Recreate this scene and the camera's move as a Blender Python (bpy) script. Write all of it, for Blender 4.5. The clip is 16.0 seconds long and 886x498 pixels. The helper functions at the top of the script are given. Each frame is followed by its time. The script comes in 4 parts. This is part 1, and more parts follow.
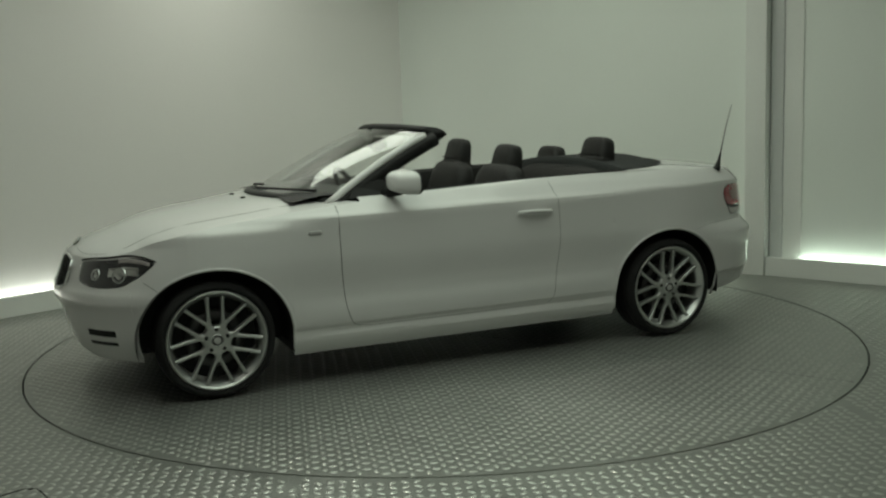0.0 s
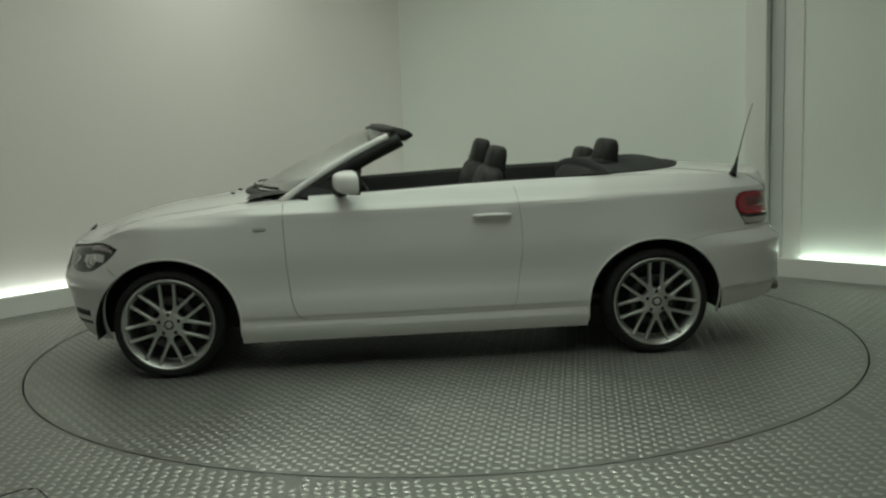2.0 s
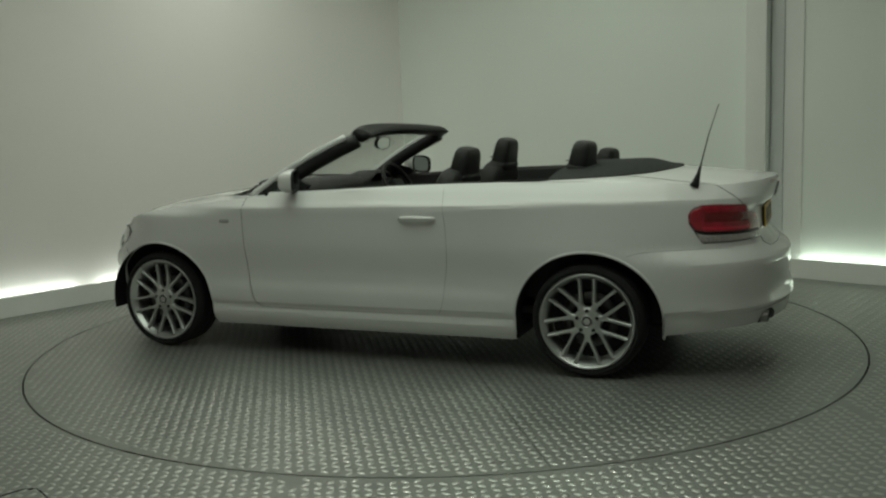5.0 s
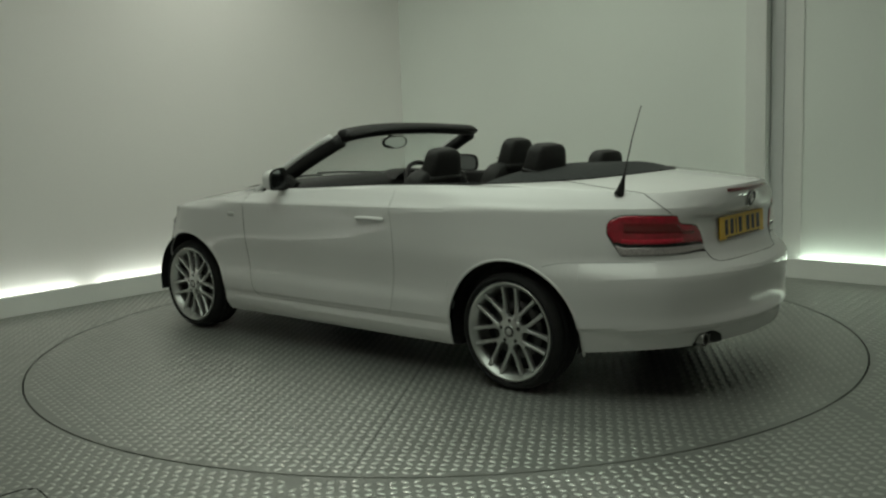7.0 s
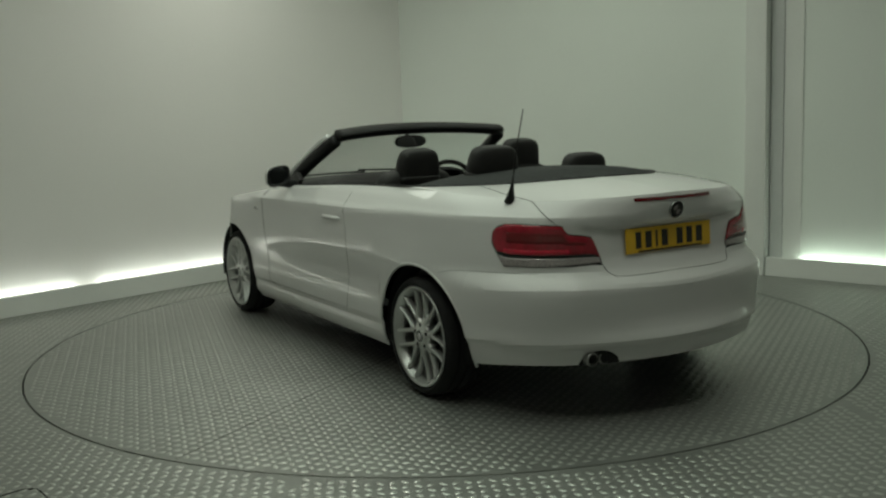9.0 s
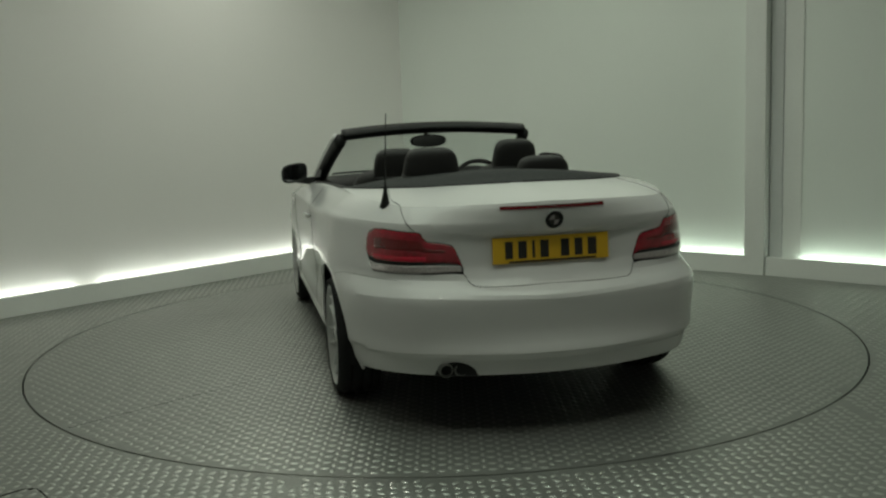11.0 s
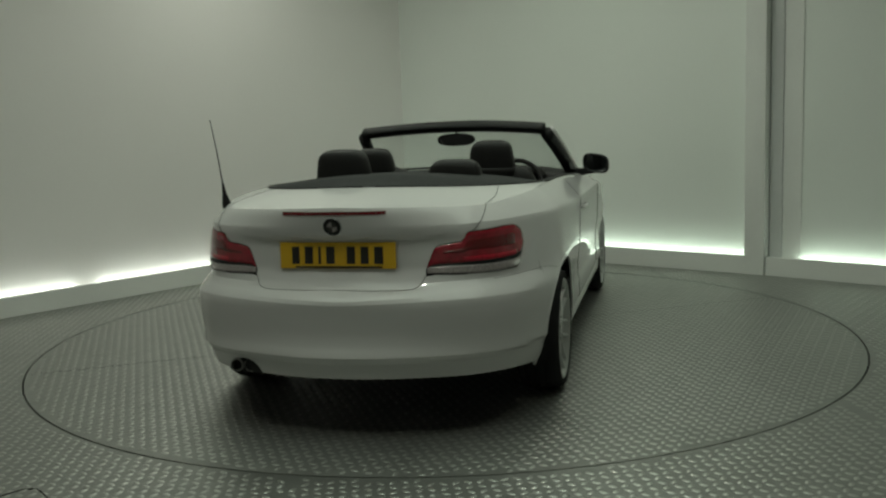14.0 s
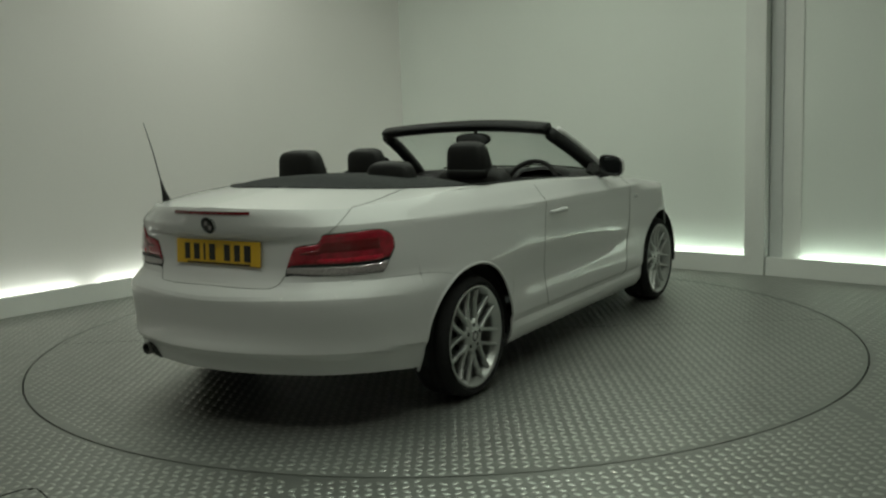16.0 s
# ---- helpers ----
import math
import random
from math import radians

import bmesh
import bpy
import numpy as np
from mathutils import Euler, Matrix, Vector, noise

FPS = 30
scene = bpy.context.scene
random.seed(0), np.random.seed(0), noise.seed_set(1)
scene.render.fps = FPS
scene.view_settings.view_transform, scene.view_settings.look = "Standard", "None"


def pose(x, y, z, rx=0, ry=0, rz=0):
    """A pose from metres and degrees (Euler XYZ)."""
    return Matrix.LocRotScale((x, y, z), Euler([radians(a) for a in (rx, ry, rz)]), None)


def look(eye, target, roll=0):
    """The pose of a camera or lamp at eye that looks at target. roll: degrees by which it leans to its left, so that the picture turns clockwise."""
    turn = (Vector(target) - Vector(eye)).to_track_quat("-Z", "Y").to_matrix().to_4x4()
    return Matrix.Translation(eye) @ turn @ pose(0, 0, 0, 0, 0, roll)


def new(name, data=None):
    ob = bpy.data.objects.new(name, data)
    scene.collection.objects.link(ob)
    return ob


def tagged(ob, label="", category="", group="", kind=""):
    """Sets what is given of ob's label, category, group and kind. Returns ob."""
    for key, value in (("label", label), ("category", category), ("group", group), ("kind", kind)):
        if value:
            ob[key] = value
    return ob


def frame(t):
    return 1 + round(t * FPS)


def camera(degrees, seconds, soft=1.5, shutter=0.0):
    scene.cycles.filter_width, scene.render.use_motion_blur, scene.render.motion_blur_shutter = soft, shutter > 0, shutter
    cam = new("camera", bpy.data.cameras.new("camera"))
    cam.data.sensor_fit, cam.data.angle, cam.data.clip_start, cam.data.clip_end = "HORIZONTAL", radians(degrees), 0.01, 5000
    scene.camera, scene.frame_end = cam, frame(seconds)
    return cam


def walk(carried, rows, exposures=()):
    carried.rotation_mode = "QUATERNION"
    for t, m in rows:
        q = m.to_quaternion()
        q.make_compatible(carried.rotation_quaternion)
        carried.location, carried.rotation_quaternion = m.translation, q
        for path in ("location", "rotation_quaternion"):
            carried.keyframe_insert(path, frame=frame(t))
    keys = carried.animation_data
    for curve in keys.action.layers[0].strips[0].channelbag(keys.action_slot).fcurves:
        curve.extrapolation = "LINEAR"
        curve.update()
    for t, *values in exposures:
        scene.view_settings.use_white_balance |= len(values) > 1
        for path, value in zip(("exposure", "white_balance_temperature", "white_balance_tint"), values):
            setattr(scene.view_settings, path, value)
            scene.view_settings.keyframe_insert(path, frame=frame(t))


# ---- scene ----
# Camera: fixed on its stand, looking into the corner of the studio.
cam = camera(50.66, 16.0, soft=2.35)
EYE = Vector((0.0, -5.818, 1.324))
AIM = EYE + Vector((0.00115, 0.99076, -0.13565))
walk(cam, [(0.0, look(EYE, AIM, -1.946)), (16.0, look(EYE, AIM, -1.946))], exposures=[(0.0, 0.05), (3.5, -0.02), (8.0, -0.03), (12.5, -0.14), (14.5, -0.18), (16.0, -0.02)])

# ---- light: overhead panels and the tubes behind the plinths ----
world = bpy.data.worlds.new("studio_dark")
world.use_nodes = True
world.node_tree.nodes["Background"].inputs[0].default_value = (0.62, 0.70, 0.62, 1)
world.node_tree.nodes["Background"].inputs[1].default_value = 0.02
scene.world = world


def area_lamp(name, m, sx, sy, watts, colour):
    data = bpy.data.lights.new(name, "AREA")
    data.shape, data.size, data.size_y, data.energy, data.color = "RECTANGLE", sx, sy, watts, colour
    ob = new(name, data)
    ob.matrix_world = m
    return ob


LAMP_COLOUR = (0.85, 1.0, 0.825)
CEIL = 3.3
area_lamp("ceiling_panel_light", pose(-0.1, -1.35, CEIL - 0.06), 3.2, 3.8, 53, LAMP_COLOUR)
area_lamp("wall_wash_light", pose(-1.35, 1.95, CEIL - 0.06), 1.6, 1.1, 11, (0.94, 1.0, 0.86))
area_lamp("wall_wash_light", pose(1.10, 2.00, CEIL - 0.06), 1.6, 1.1, 4.2, (0.84, 1.0, 0.78))

for lx, ly in ((-2.4, -2.4), (-0.4, -3.2), (1.5, -2.4), (-1.0, 0.8), (1.2, 0.9)):
    area_lamp("ceiling_spot_light", pose(lx, ly, CEIL - 0.04), 0.07, 0.07, 5.0, (1.0, 0.97, 0.86))

# ---- materials ----
def material(name, colour, rough=0.5, metal=0.0, noise_scale=40.0, vary=0.12, bump=0.0, bump_scale=200.0, coat=0.0, rough_vary=0.1, big_scale=1.7, big_vary=0.08, emit=None, strength=0.0, specular=0.5, coat_rough=0.03):
    m = bpy.data.materials.new(name)
    m.use_nodes = True
    n, l = m.node_tree.nodes, m.node_tree.links
    b = n["Principled BSDF"]
    b.inputs["Roughness"].default_value, b.inputs["Metallic"].default_value = rough, metal
    b.inputs["Coat Weight"].default_value, b.inputs["Coat Roughness"].default_value = coat, coat_rough
    b.inputs["Specular IOR Level"].default_value = specular
    co = n.new("ShaderNodeTexCoord")
    fine, big = n.new("ShaderNodeTexNoise"), n.new("ShaderNodeTexNoise")
    fine.inputs["Scale"].default_value, big.inputs["Scale"].default_value = noise_scale, big_scale
    fine.inputs["Detail"].default_value = 4
    l.new(co.outputs["Object"], fine.inputs["Vector"]), l.new(co.outputs["Object"], big.inputs["Vector"])
    a = n.new("ShaderNodeMapRange")
    a.inputs["To Min"].default_value, a.inputs["To Max"].default_value = 1 - vary, 1 + vary
    c = n.new("ShaderNodeMapRange")
    c.inputs["To Min"].default_value, c.inputs["To Max"].default_value = 1 - big_vary, 1 + big_vary
    l.new(fine.outputs["Fac"], a.inputs["Value"]), l.new(big.outputs["Fac"], c.inputs["Value"])
    mul = n.new("ShaderNodeMath")
    mul.operation = "MULTIPLY"
    l.new(a.outputs["Result"], mul.inputs[0]), l.new(c.outputs["Result"], mul.inputs[1])
    sc = n.new("ShaderNodeVectorMath")
    sc.operation = "SCALE"
    sc.inputs[0].default_value = colour
    l.new(mul.outputs[0], sc.inputs["Scale"])
    l.new(sc.outputs["Vector"], b.inputs["Base Color"])
    r = n.new("ShaderNodeMapRange")
    r.inputs["To Min"].default_value, r.inputs["To Max"].default_value = max(0.0, rough - rough_vary), min(1.0, rough + rough_vary)
    l.new(big.outputs["Fac"], r.inputs["Value"]), l.new(r.outputs["Result"], b.inputs["Roughness"])
    if bump:
        t, bp = n.new("ShaderNodeTexNoise"), n.new("ShaderNodeBump")
        t.inputs["Scale"].default_value = bump_scale
        bp.inputs["Strength"].default_value, bp.inputs["Distance"].default_value = bump, 0.002
        l.new(co.outputs["Object"], t.inputs["Vector"]), l.new(t.outputs["Fac"], bp.inputs["Height"])
        l.new(bp.outputs["Normal"], b.inputs["Normal"])
    if emit:
        b.inputs["Emission Color"].default_value, b.inputs["Emission Strength"].default_value = (*emit, 1), strength
    return m


def clear(name, colour=(1, 1, 1), rough=0.0, ior=1.45):
    m = bpy.data.materials.new(name)
    m.use_nodes = True
    b = m.node_tree.nodes["Principled BSDF"]
    b.inputs["Base Color"].default_value = (*colour, 1)
    b.inputs["Transmission Weight"].default_value, b.inputs["Roughness"].default_value, b.inputs["IOR"].default_value = 1.0, rough, ior
    return m


# Neutral left and green right light is put into these two wall colours.
WALL_EAST = material("east_wall_green_light", (0.765, 0.80, 0.755), 0.55, vary=0.02, noise_scale=60, bump=0.05, bump_scale=300, big_scale=0.7, big_vary=0.05)
WALL = material("wall_paint", (0.785, 0.765, 0.745), 0.55, vary=0.02, noise_scale=60, bump=0.05, bump_scale=300, big_scale=0.6, big_vary=0.05)
# Unseen wall behind the camera, whitened to bounce fill onto the car.
BOUNCE_WALL = material("bounce_wall_white", (0.80, 0.81, 0.79), 0.7, vary=0.04)
TRIM = material("trim_paint", (0.74, 0.75, 0.72), 0.45, vary=0.03, bump=0.05)
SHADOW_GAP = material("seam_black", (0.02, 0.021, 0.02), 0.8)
PLATE = material("tread_plate_metal", (0.28, 0.29, 0.27), 0.42, metal=0.65, vary=0.15, noise_scale=9, rough_vary=0.14, big_scale=0.9, big_vary=0.18, bump=0.12, bump_scale=160)
# Tread bars: a lighter copy of the plate's metal, their gleam put into colour.
TREAD = material("tread_bar_gleam_metal", (0.50, 0.51, 0.485), 0.37, metal=0.85, vary=0.15, noise_scale=9, rough_vary=0.12, big_scale=0.9, big_vary=0.15)
TUBE = material("plinth_tube_glow", (0.9, 0.9, 0.9), 0.5, emit=(0.93, 1.0, 0.90), strength=4.4)
TUBE_GREEN = material("plinth_tube_green_glow", (0.9, 0.9, 0.9), 0.5, emit=(0.84, 1.0, 0.84), strength=4.8)
PAINT = material("white_car_paint", (0.68, 0.675, 0.67), 0.55, vary=0.015, noise_scale=300, coat=0.9, rough_vary=0.03, big_vary=0.015, specular=0.3)
BLACK = material("black_plastic", (0.014, 0.014, 0.014), 0.5, vary=0.2, bump=0.2, bump_scale=900, specular=0.22)
RUBBER = material("tyre_rubber", (0.014, 0.014, 0.014), 0.85, vary=0.25, bump=0.25, bump_scale=500, specular=0.3)
FABRIC = material("tonneau_fabric", (0.034, 0.036, 0.036), 0.85, vary=0.25, bump=0.5, bump_scale=1200, specular=0.2)
LEATHER = material("black_leather", (0.014, 0.0135, 0.013), 0.55, vary=0.2, bump=0.3, bump_scale=500, specular=0.3)
ALLOY = material("alloy_silver", (0.51, 0.52, 0.51), 0.32, metal=0.85, vary=0.06, noise_scale=90)
DARK_METAL = material("brake_metal", (0.10, 0.10, 0.10), 0.45, metal=0.8, vary=0.3)
PIPE_METAL = material("pipe_metal", (0.26, 0.26, 0.25), 0.35, metal=0.9, vary=0.3, noise_scale=60)
CHROME = material("chrome", (0.75, 0.76, 0.76), 0.10, metal=1.0, vary=0.03, rough_vary=0.03)
# Noise in the red stands in for mottled highlights on the lens.
RED = material("red_lamp_lens", (0.27, 0.004, 0.016), 0.12, coat=1.0, vary=0.6, noise_scale=28, rough_vary=0.04)
RED_DARK = material("dark_red_lens", (0.13, 0.003, 0.006), 0.15, coat=1.0, vary=0.2)
RED_BRIGHT = material("bright_red_lens", (0.50, 0.008, 0.03), 0.12, coat=1.0, vary=0.5, noise_scale=60, rough_vary=0.04)
REPEATER = material("repeater_lens", (0.40, 0.40, 0.39), 0.2, coat=1.0, vary=0.2, noise_scale=120)
CLEAR_LENS = material("clear_lamp_lens", (0.42, 0.38, 0.38), 0.14, metal=0.4, coat=0.6, vary=0.6, noise_scale=120)
# Recess beside the pillar: its shade put into a greyer copy of the trim.
RECESS_SHADE = material("recess_shade_grey", (0.60, 0.61, 0.60), 0.35, vary=0.04)
PLATE_YELLOW = material("plate_yellow", (0.72, 0.43, 0.02), 0.45, vary=0.05)
INK = material("plate_ink", (0.02, 0.018, 0.015), 0.5)
# One mirror glass twice: bright and dark reflections put into its two colours.
MIRROR_BRIGHT_REFLECTION = material("inside_mirror_glass", (0.75, 0.77, 0.77), 0.02, metal=1.0, vary=0.01, rough_vary=0.01)
MIRROR_DIM_REFLECTION = material("mirror_glass", (0.34, 0.36, 0.37), 0.02, metal=1.0, vary=0.01, rough_vary=0.01)
LAMP_DARK = material("lamp_bowl", (0.035, 0.034, 0.038), 0.22, coat=1.0, metal=0.3, vary=0.3)
GLASS = clear("window_glass", (0.93, 0.97, 0.95))


# ---- mesh helpers ----
def mesh_of(verts, faces, mat, smooth=True):
    me = bpy.data.meshes.new("mesh")
    me.from_pydata([tuple(v) for v in verts], [], faces)
    me.materials.append(mat)
    if smooth:
        me.polygons.foreach_set("use_smooth", [True] * len(me.polygons))
    me.validate()
    me.update()
    return me


def part(name, me, parent, label=""):
    ob = new(name, me)
    ob.parent = parent
    if label:
        tagged(ob, label)
    return ob


def grid(P, closed_u=False):
    """Vertices and quads of an array of points, shape (rows, columns, 3)."""
    P = np.asarray(P, float)
    r, c = P.shape[:2]
    faces = []
    for i in range(r - 1):
        for j in range(c if closed_u else c - 1):
            k = (j + 1) % c
            faces.append((i * c + j, i * c + k, (i + 1) * c + k, (i + 1) * c + j))
    return P.reshape(-1, 3), faces


def joined(*pieces):
    verts, faces = [], []
    for v, f in pieces:
        o = len(verts)
        verts.extend([tuple(p) for p in v])
        faces.extend([tuple(i + o for i in q) for q in f])
    return verts, faces


def mirrored(v, f):
    return [(p[0], -p[1], p[2]) for p in v], [tuple(reversed(q)) for q in f]


def moved(piece, m):
    return [tuple(m @ Vector(p)) for p in piece[0]], piece[1]


def box(x0, x1, y0, y1, z0, z1, r=0.006):
    """A block with bevelled edges."""
    bm = bmesh.new()
    bmesh.ops.create_cube(bm, size=1)
    bmesh.ops.scale(bm, vec=(x1 - x0, y1 - y0, z1 - z0), verts=bm.verts)
    bmesh.ops.translate(bm, vec=((x0 + x1) / 2, (y0 + y1) / 2, (z0 + z1) / 2), verts=bm.verts)
    if r:
        bmesh.ops.bevel(bm, geom=bm.edges[:], offset=r, segments=3, profile=0.6, affect="EDGES", clamp_overlap=True)
    out = ([tuple(v.co) for v in bm.verts], [tuple(v.index for v in f.verts) for f in bm.faces])
    bm.free()
    return out


def lathe(profile, n=48, arc=(0, 2 * math.pi)):
    """(radius, along) pairs turned about the y axis."""
    full = abs(arc[1] - arc[0] - 2 * math.pi) < 1e-6
    ang = np.linspace(arc[0], arc[1], n, endpoint=not full)
    P = [[(r * math.cos(a), y, r * math.sin(a)) for a in ang] for r, y in profile]
    return grid(P, closed_u=full)


def tube(points, radius, n=8, closed=False):
    """A round bar along points; radius may be one number or one per point."""
    pts = [Vector(p) for p in points]
    rings = []
    for i, p in enumerate(pts):
        a = pts[(i - 1) % len(pts)] if closed or i else p
        b = pts[(i + 1) % len(pts)] if closed or i < len(pts) - 1 else p
        d = (b - a).normalized()
        side = d.cross(Vector((0, 0, 1)))
        side = side.normalized() if side.length > 1e-3 else Vector((1, 0, 0))
        up = side.cross(d)
        r = radius[i] if isinstance(radius, (list, tuple)) else radius
        rings.append([p + r * (math.cos(t) * side + math.sin(t) * up) for t in np.linspace(0, 2 * math.pi, n, endpoint=False)])
    if closed:
        rings.append(rings[0])
    v, f = grid([[tuple(q) for q in ring] for ring in rings], closed_u=True)
    if not closed:
        f = f + [tuple(range(n))[::-1], tuple(range(len(v) - n, len(v)))]
    return v, f


def curve_through(pts, n):
    """n points along a smooth curve through pts (Catmull-Rom, even by arc length)."""
    P = np.array(pts, float)
    Q = np.vstack([2 * P[0] - P[1], P, 2 * P[-1] - P[-2]])
    out = []
    for i in range(1, len(Q) - 2):
        a, b, c, d = Q[i - 1:i + 3]
        for t in np.linspace(0, 1, 24, endpoint=False):
            out.append(0.5 * (2 * b + (c - a) * t + (2 * a - 5 * b + 4 * c - d) * t * t + (3 * b - a - 3 * c + d) * t ** 3))
    out.append(P[-1])
    out = np.array(out)
    s = np.concatenate([[0], np.cumsum(np.linalg.norm(np.diff(out, axis=0), axis=1))])
    u = np.linspace(0, s[-1], n)
    return np.stack([np.interp(u, s, out[:, k]) for k in range(P.shape[1])], 1)


def ease(x):
    x = np.clip(x, 0, 1)
    return x * x * (3 - 2 * x)


def smooth_table(table, x):
    """A monotone cubic through (x, value) pairs."""
    xs, ys = np.array([p[0] for p in table], float), np.array([p[1] for p in table], float)
    if xs[0] > xs[-1]:
        xs, ys = xs[::-1], ys[::-1]
    d = np.diff(ys) / np.diff(xs)
    m = np.concatenate([[d[0]], np.where(d[1:] * d[:-1] > 0, 2 * d[1:] * d[:-1] / np.where(abs(d[1:] + d[:-1]) < 1e-9, 1, d[1:] + d[:-1]), 0), [d[-1]]])
    x = np.clip(x, xs[0], xs[-1])
    i = np.clip(np.searchsorted(xs, x) - 1, 0, len(d) - 1)
    h = xs[i + 1] - xs[i]
    t = (x - xs[i]) / h
    return (2 * t**3 - 3 * t**2 + 1) * ys[i] + (t**3 - 2 * t**2 + t) * h * m[i] + (-2 * t**3 + 3 * t**2) * ys[i + 1] + (t**3 - t**2) * h * m[i + 1]


# ---- the studio ----
CORNER = Vector((-0.357, 4.026))
LEFT_WAY = Vector((-0.6757, -0.7372)).normalized()
RIGHT_WAY = Vector((0.7756, -0.6312)).normalized()


def wall_space(way, inward):
    """The wall's own space: origin at the corner on the floor, x along the wall, y into the room."""
    return Matrix(((way.x, inward.x, 0, CORNER.x), (way.y, inward.y, 0, CORNER.y), (0, 0, 1, 0), (0, 0, 0, 1)))


LEFT_IN = Vector((-LEFT_WAY.y, LEFT_WAY.x)) if (-LEFT_WAY.y) > 0 else Vector((LEFT_WAY.y, -LEFT_WAY.x))
RIGHT_IN = Vector((RIGHT_WAY.y, -RIGHT_WAY.x))
WALL_L, WALL_R = wall_space(LEFT_WAY, LEFT_IN), wall_space(RIGHT_WAY, RIGHT_IN)
POST = 3.80
# Past the pillar the east wall turns a little towards the room.
WALL_R2 = WALL_R @ Matrix.Translation((POST, 0, 0)) @ Matrix.Rotation(radians(3.2), 4, "Z") @ Matrix.Translation((-POST, 0, 0))


def setting(name, piece, mat, m, label, category, smooth=False):
    ob = new(name, mesh_of(*moved(piece, m), mat, smooth))
    return tagged(ob, label, category, kind="structure")


PLINTH_H, PLINTH_D = 0.152, 0.11
setting("wall_west", box(-0.3, 7.5, -PLINTH_D - 0.12, -PLINTH_D, 0, CEIL, 0), WALL, WALL_L, "plain white studio wall washed by a light strip along its foot", "wall")
setting("wall_east_1", box(-0.3, POST, -PLINTH_D - 0.12, -PLINTH_D, 0, CEIL, 0), WALL_EAST, WALL_R, "plain white studio wall with a light strip along its foot", "wall")
setting("wall_east_2", box(POST, 7.5, -PLINTH_D - 0.12, -PLINTH_D, 0, CEIL, 0), WALL_EAST, WALL_R2, "plain white studio wall with a light strip along its foot", "wall")
setting("plinth_west", box(0.0, 7.5, -0.03, 0, 0, PLINTH_H, 0.004), TRIM, WALL_L, "low white plinth board hiding the light strip", "plinth")
setting("plinth_east_1", box(0.0, 3.637, -0.03, 0, 0, PLINTH_H, 0.004), TRIM, WALL_R, "low white plinth board hiding the light strip", "plinth")
setting("plinth_east_2", box(3.812, 7.5, -0.03, 0, 0, PLINTH_H, 0.004), TRIM, WALL_R2, "low white plinth board hiding the light strip", "plinth")
for nm, w, a, b in (("light_strip_west_1", WALL_L, 0.15, 3.45), ("light_strip_west_2", WALL_L, 3.61, 7.3), ("light_strip_east_1", WALL_R, 0.15, 3.62), ("light_strip_east_2", WALL_R2, 4.07, 7.3)):
    setting(nm, box(a, b, -PLINTH_D + 0.012, -0.04, PLINTH_H - 0.05, PLINTH_H - 0.012, 0.003), TUBE_GREEN if "east" in nm else TUBE, w, "glowing white light strip behind the plinth board", "light strip")
setting("pillar_1", box(3.638, 3.800, -PLINTH_D, 0.010, 0, CEIL, 0.004), TRIM, WALL_R, "white boxed pillar between two wall panels", "pillar")
# The recess's shade is in this strip's grey.
setting("joint", box(3.802, 3.905, -PLINTH_D + 0.002, -0.085, 0, CEIL, 0.003), RECESS_SHADE, WALL_R2, "recess beside the pillar, its shade put into the grey", "joint")
setting("pillar_2", box(3.9065, 4.055, -PLINTH_D + 0.002, -0.098, 0, CEIL, 0.002), TRIM, WALL_R2, "recessed pale wall trim beside the pillar", "pillar")

# Closing walls, unseen and added to bounce light, and ceiling, behind and above the camera.
setting("bounce_wall_south", box(-7, 7, -7.6, -7.48, 0, CEIL, 0), BOUNCE_WALL, Matrix(), "unseen white wall added to close the studio and bounce light", "wall")
setting("bounce_wall_far_west", box(-5.7, -5.58, -7.5, -0.6, 0, CEIL, 0), WALL, Matrix(), "unseen white wall added to close the studio and bounce light", "wall")
setting("bounce_wall_far_east", box(5.7, 5.82, -7.5, 0.6, 0, CEIL, 0), WALL, Matrix(), "unseen white wall added to close the studio and bounce light", "wall")
setting("ceiling", box(-8, 8, -8, 6, CEIL, CEIL + 0.15, 0), WALL, Matrix(), "plain white studio ceiling", "ceiling")

# ---- floor and turntable ----
RIM = 2.453


def ring(r0, r1, z0, z1, n=160):
    """A flat ring with an inner and an outer edge face."""
    prof = [(r0, z0), (r0, z1), (r1, z1), (r1, z0)] if r0 > 0 else [(0.001, z1), (r1, z1), (r1, z0)]
    P = [[(r * math.cos(a), r * math.sin(a), z) for a in np.linspace(0, 2 * math.pi, n, endpoint=False)] for r, z in prof]
    return grid(P[::-1], closed_u=True)


setting("floor", ring(RIM + 0.006, 11.0, -0.08, 0.0), PLATE, Matrix(), "grey metal tread plate floor of the studio", "floor")
setting("floor_pit", ring(0, 11.0, -0.2, -0.08), SHADOW_GAP, Matrix(), "dark pit under the turntable", "floor")
turntable = tagged(new("turntable"), "round grey tread plate turntable set flush into the floor", "turntable")
part("disc", mesh_of(*ring(0, RIM - 0.004, -0.07, 0.0), PLATE, False), turntable)


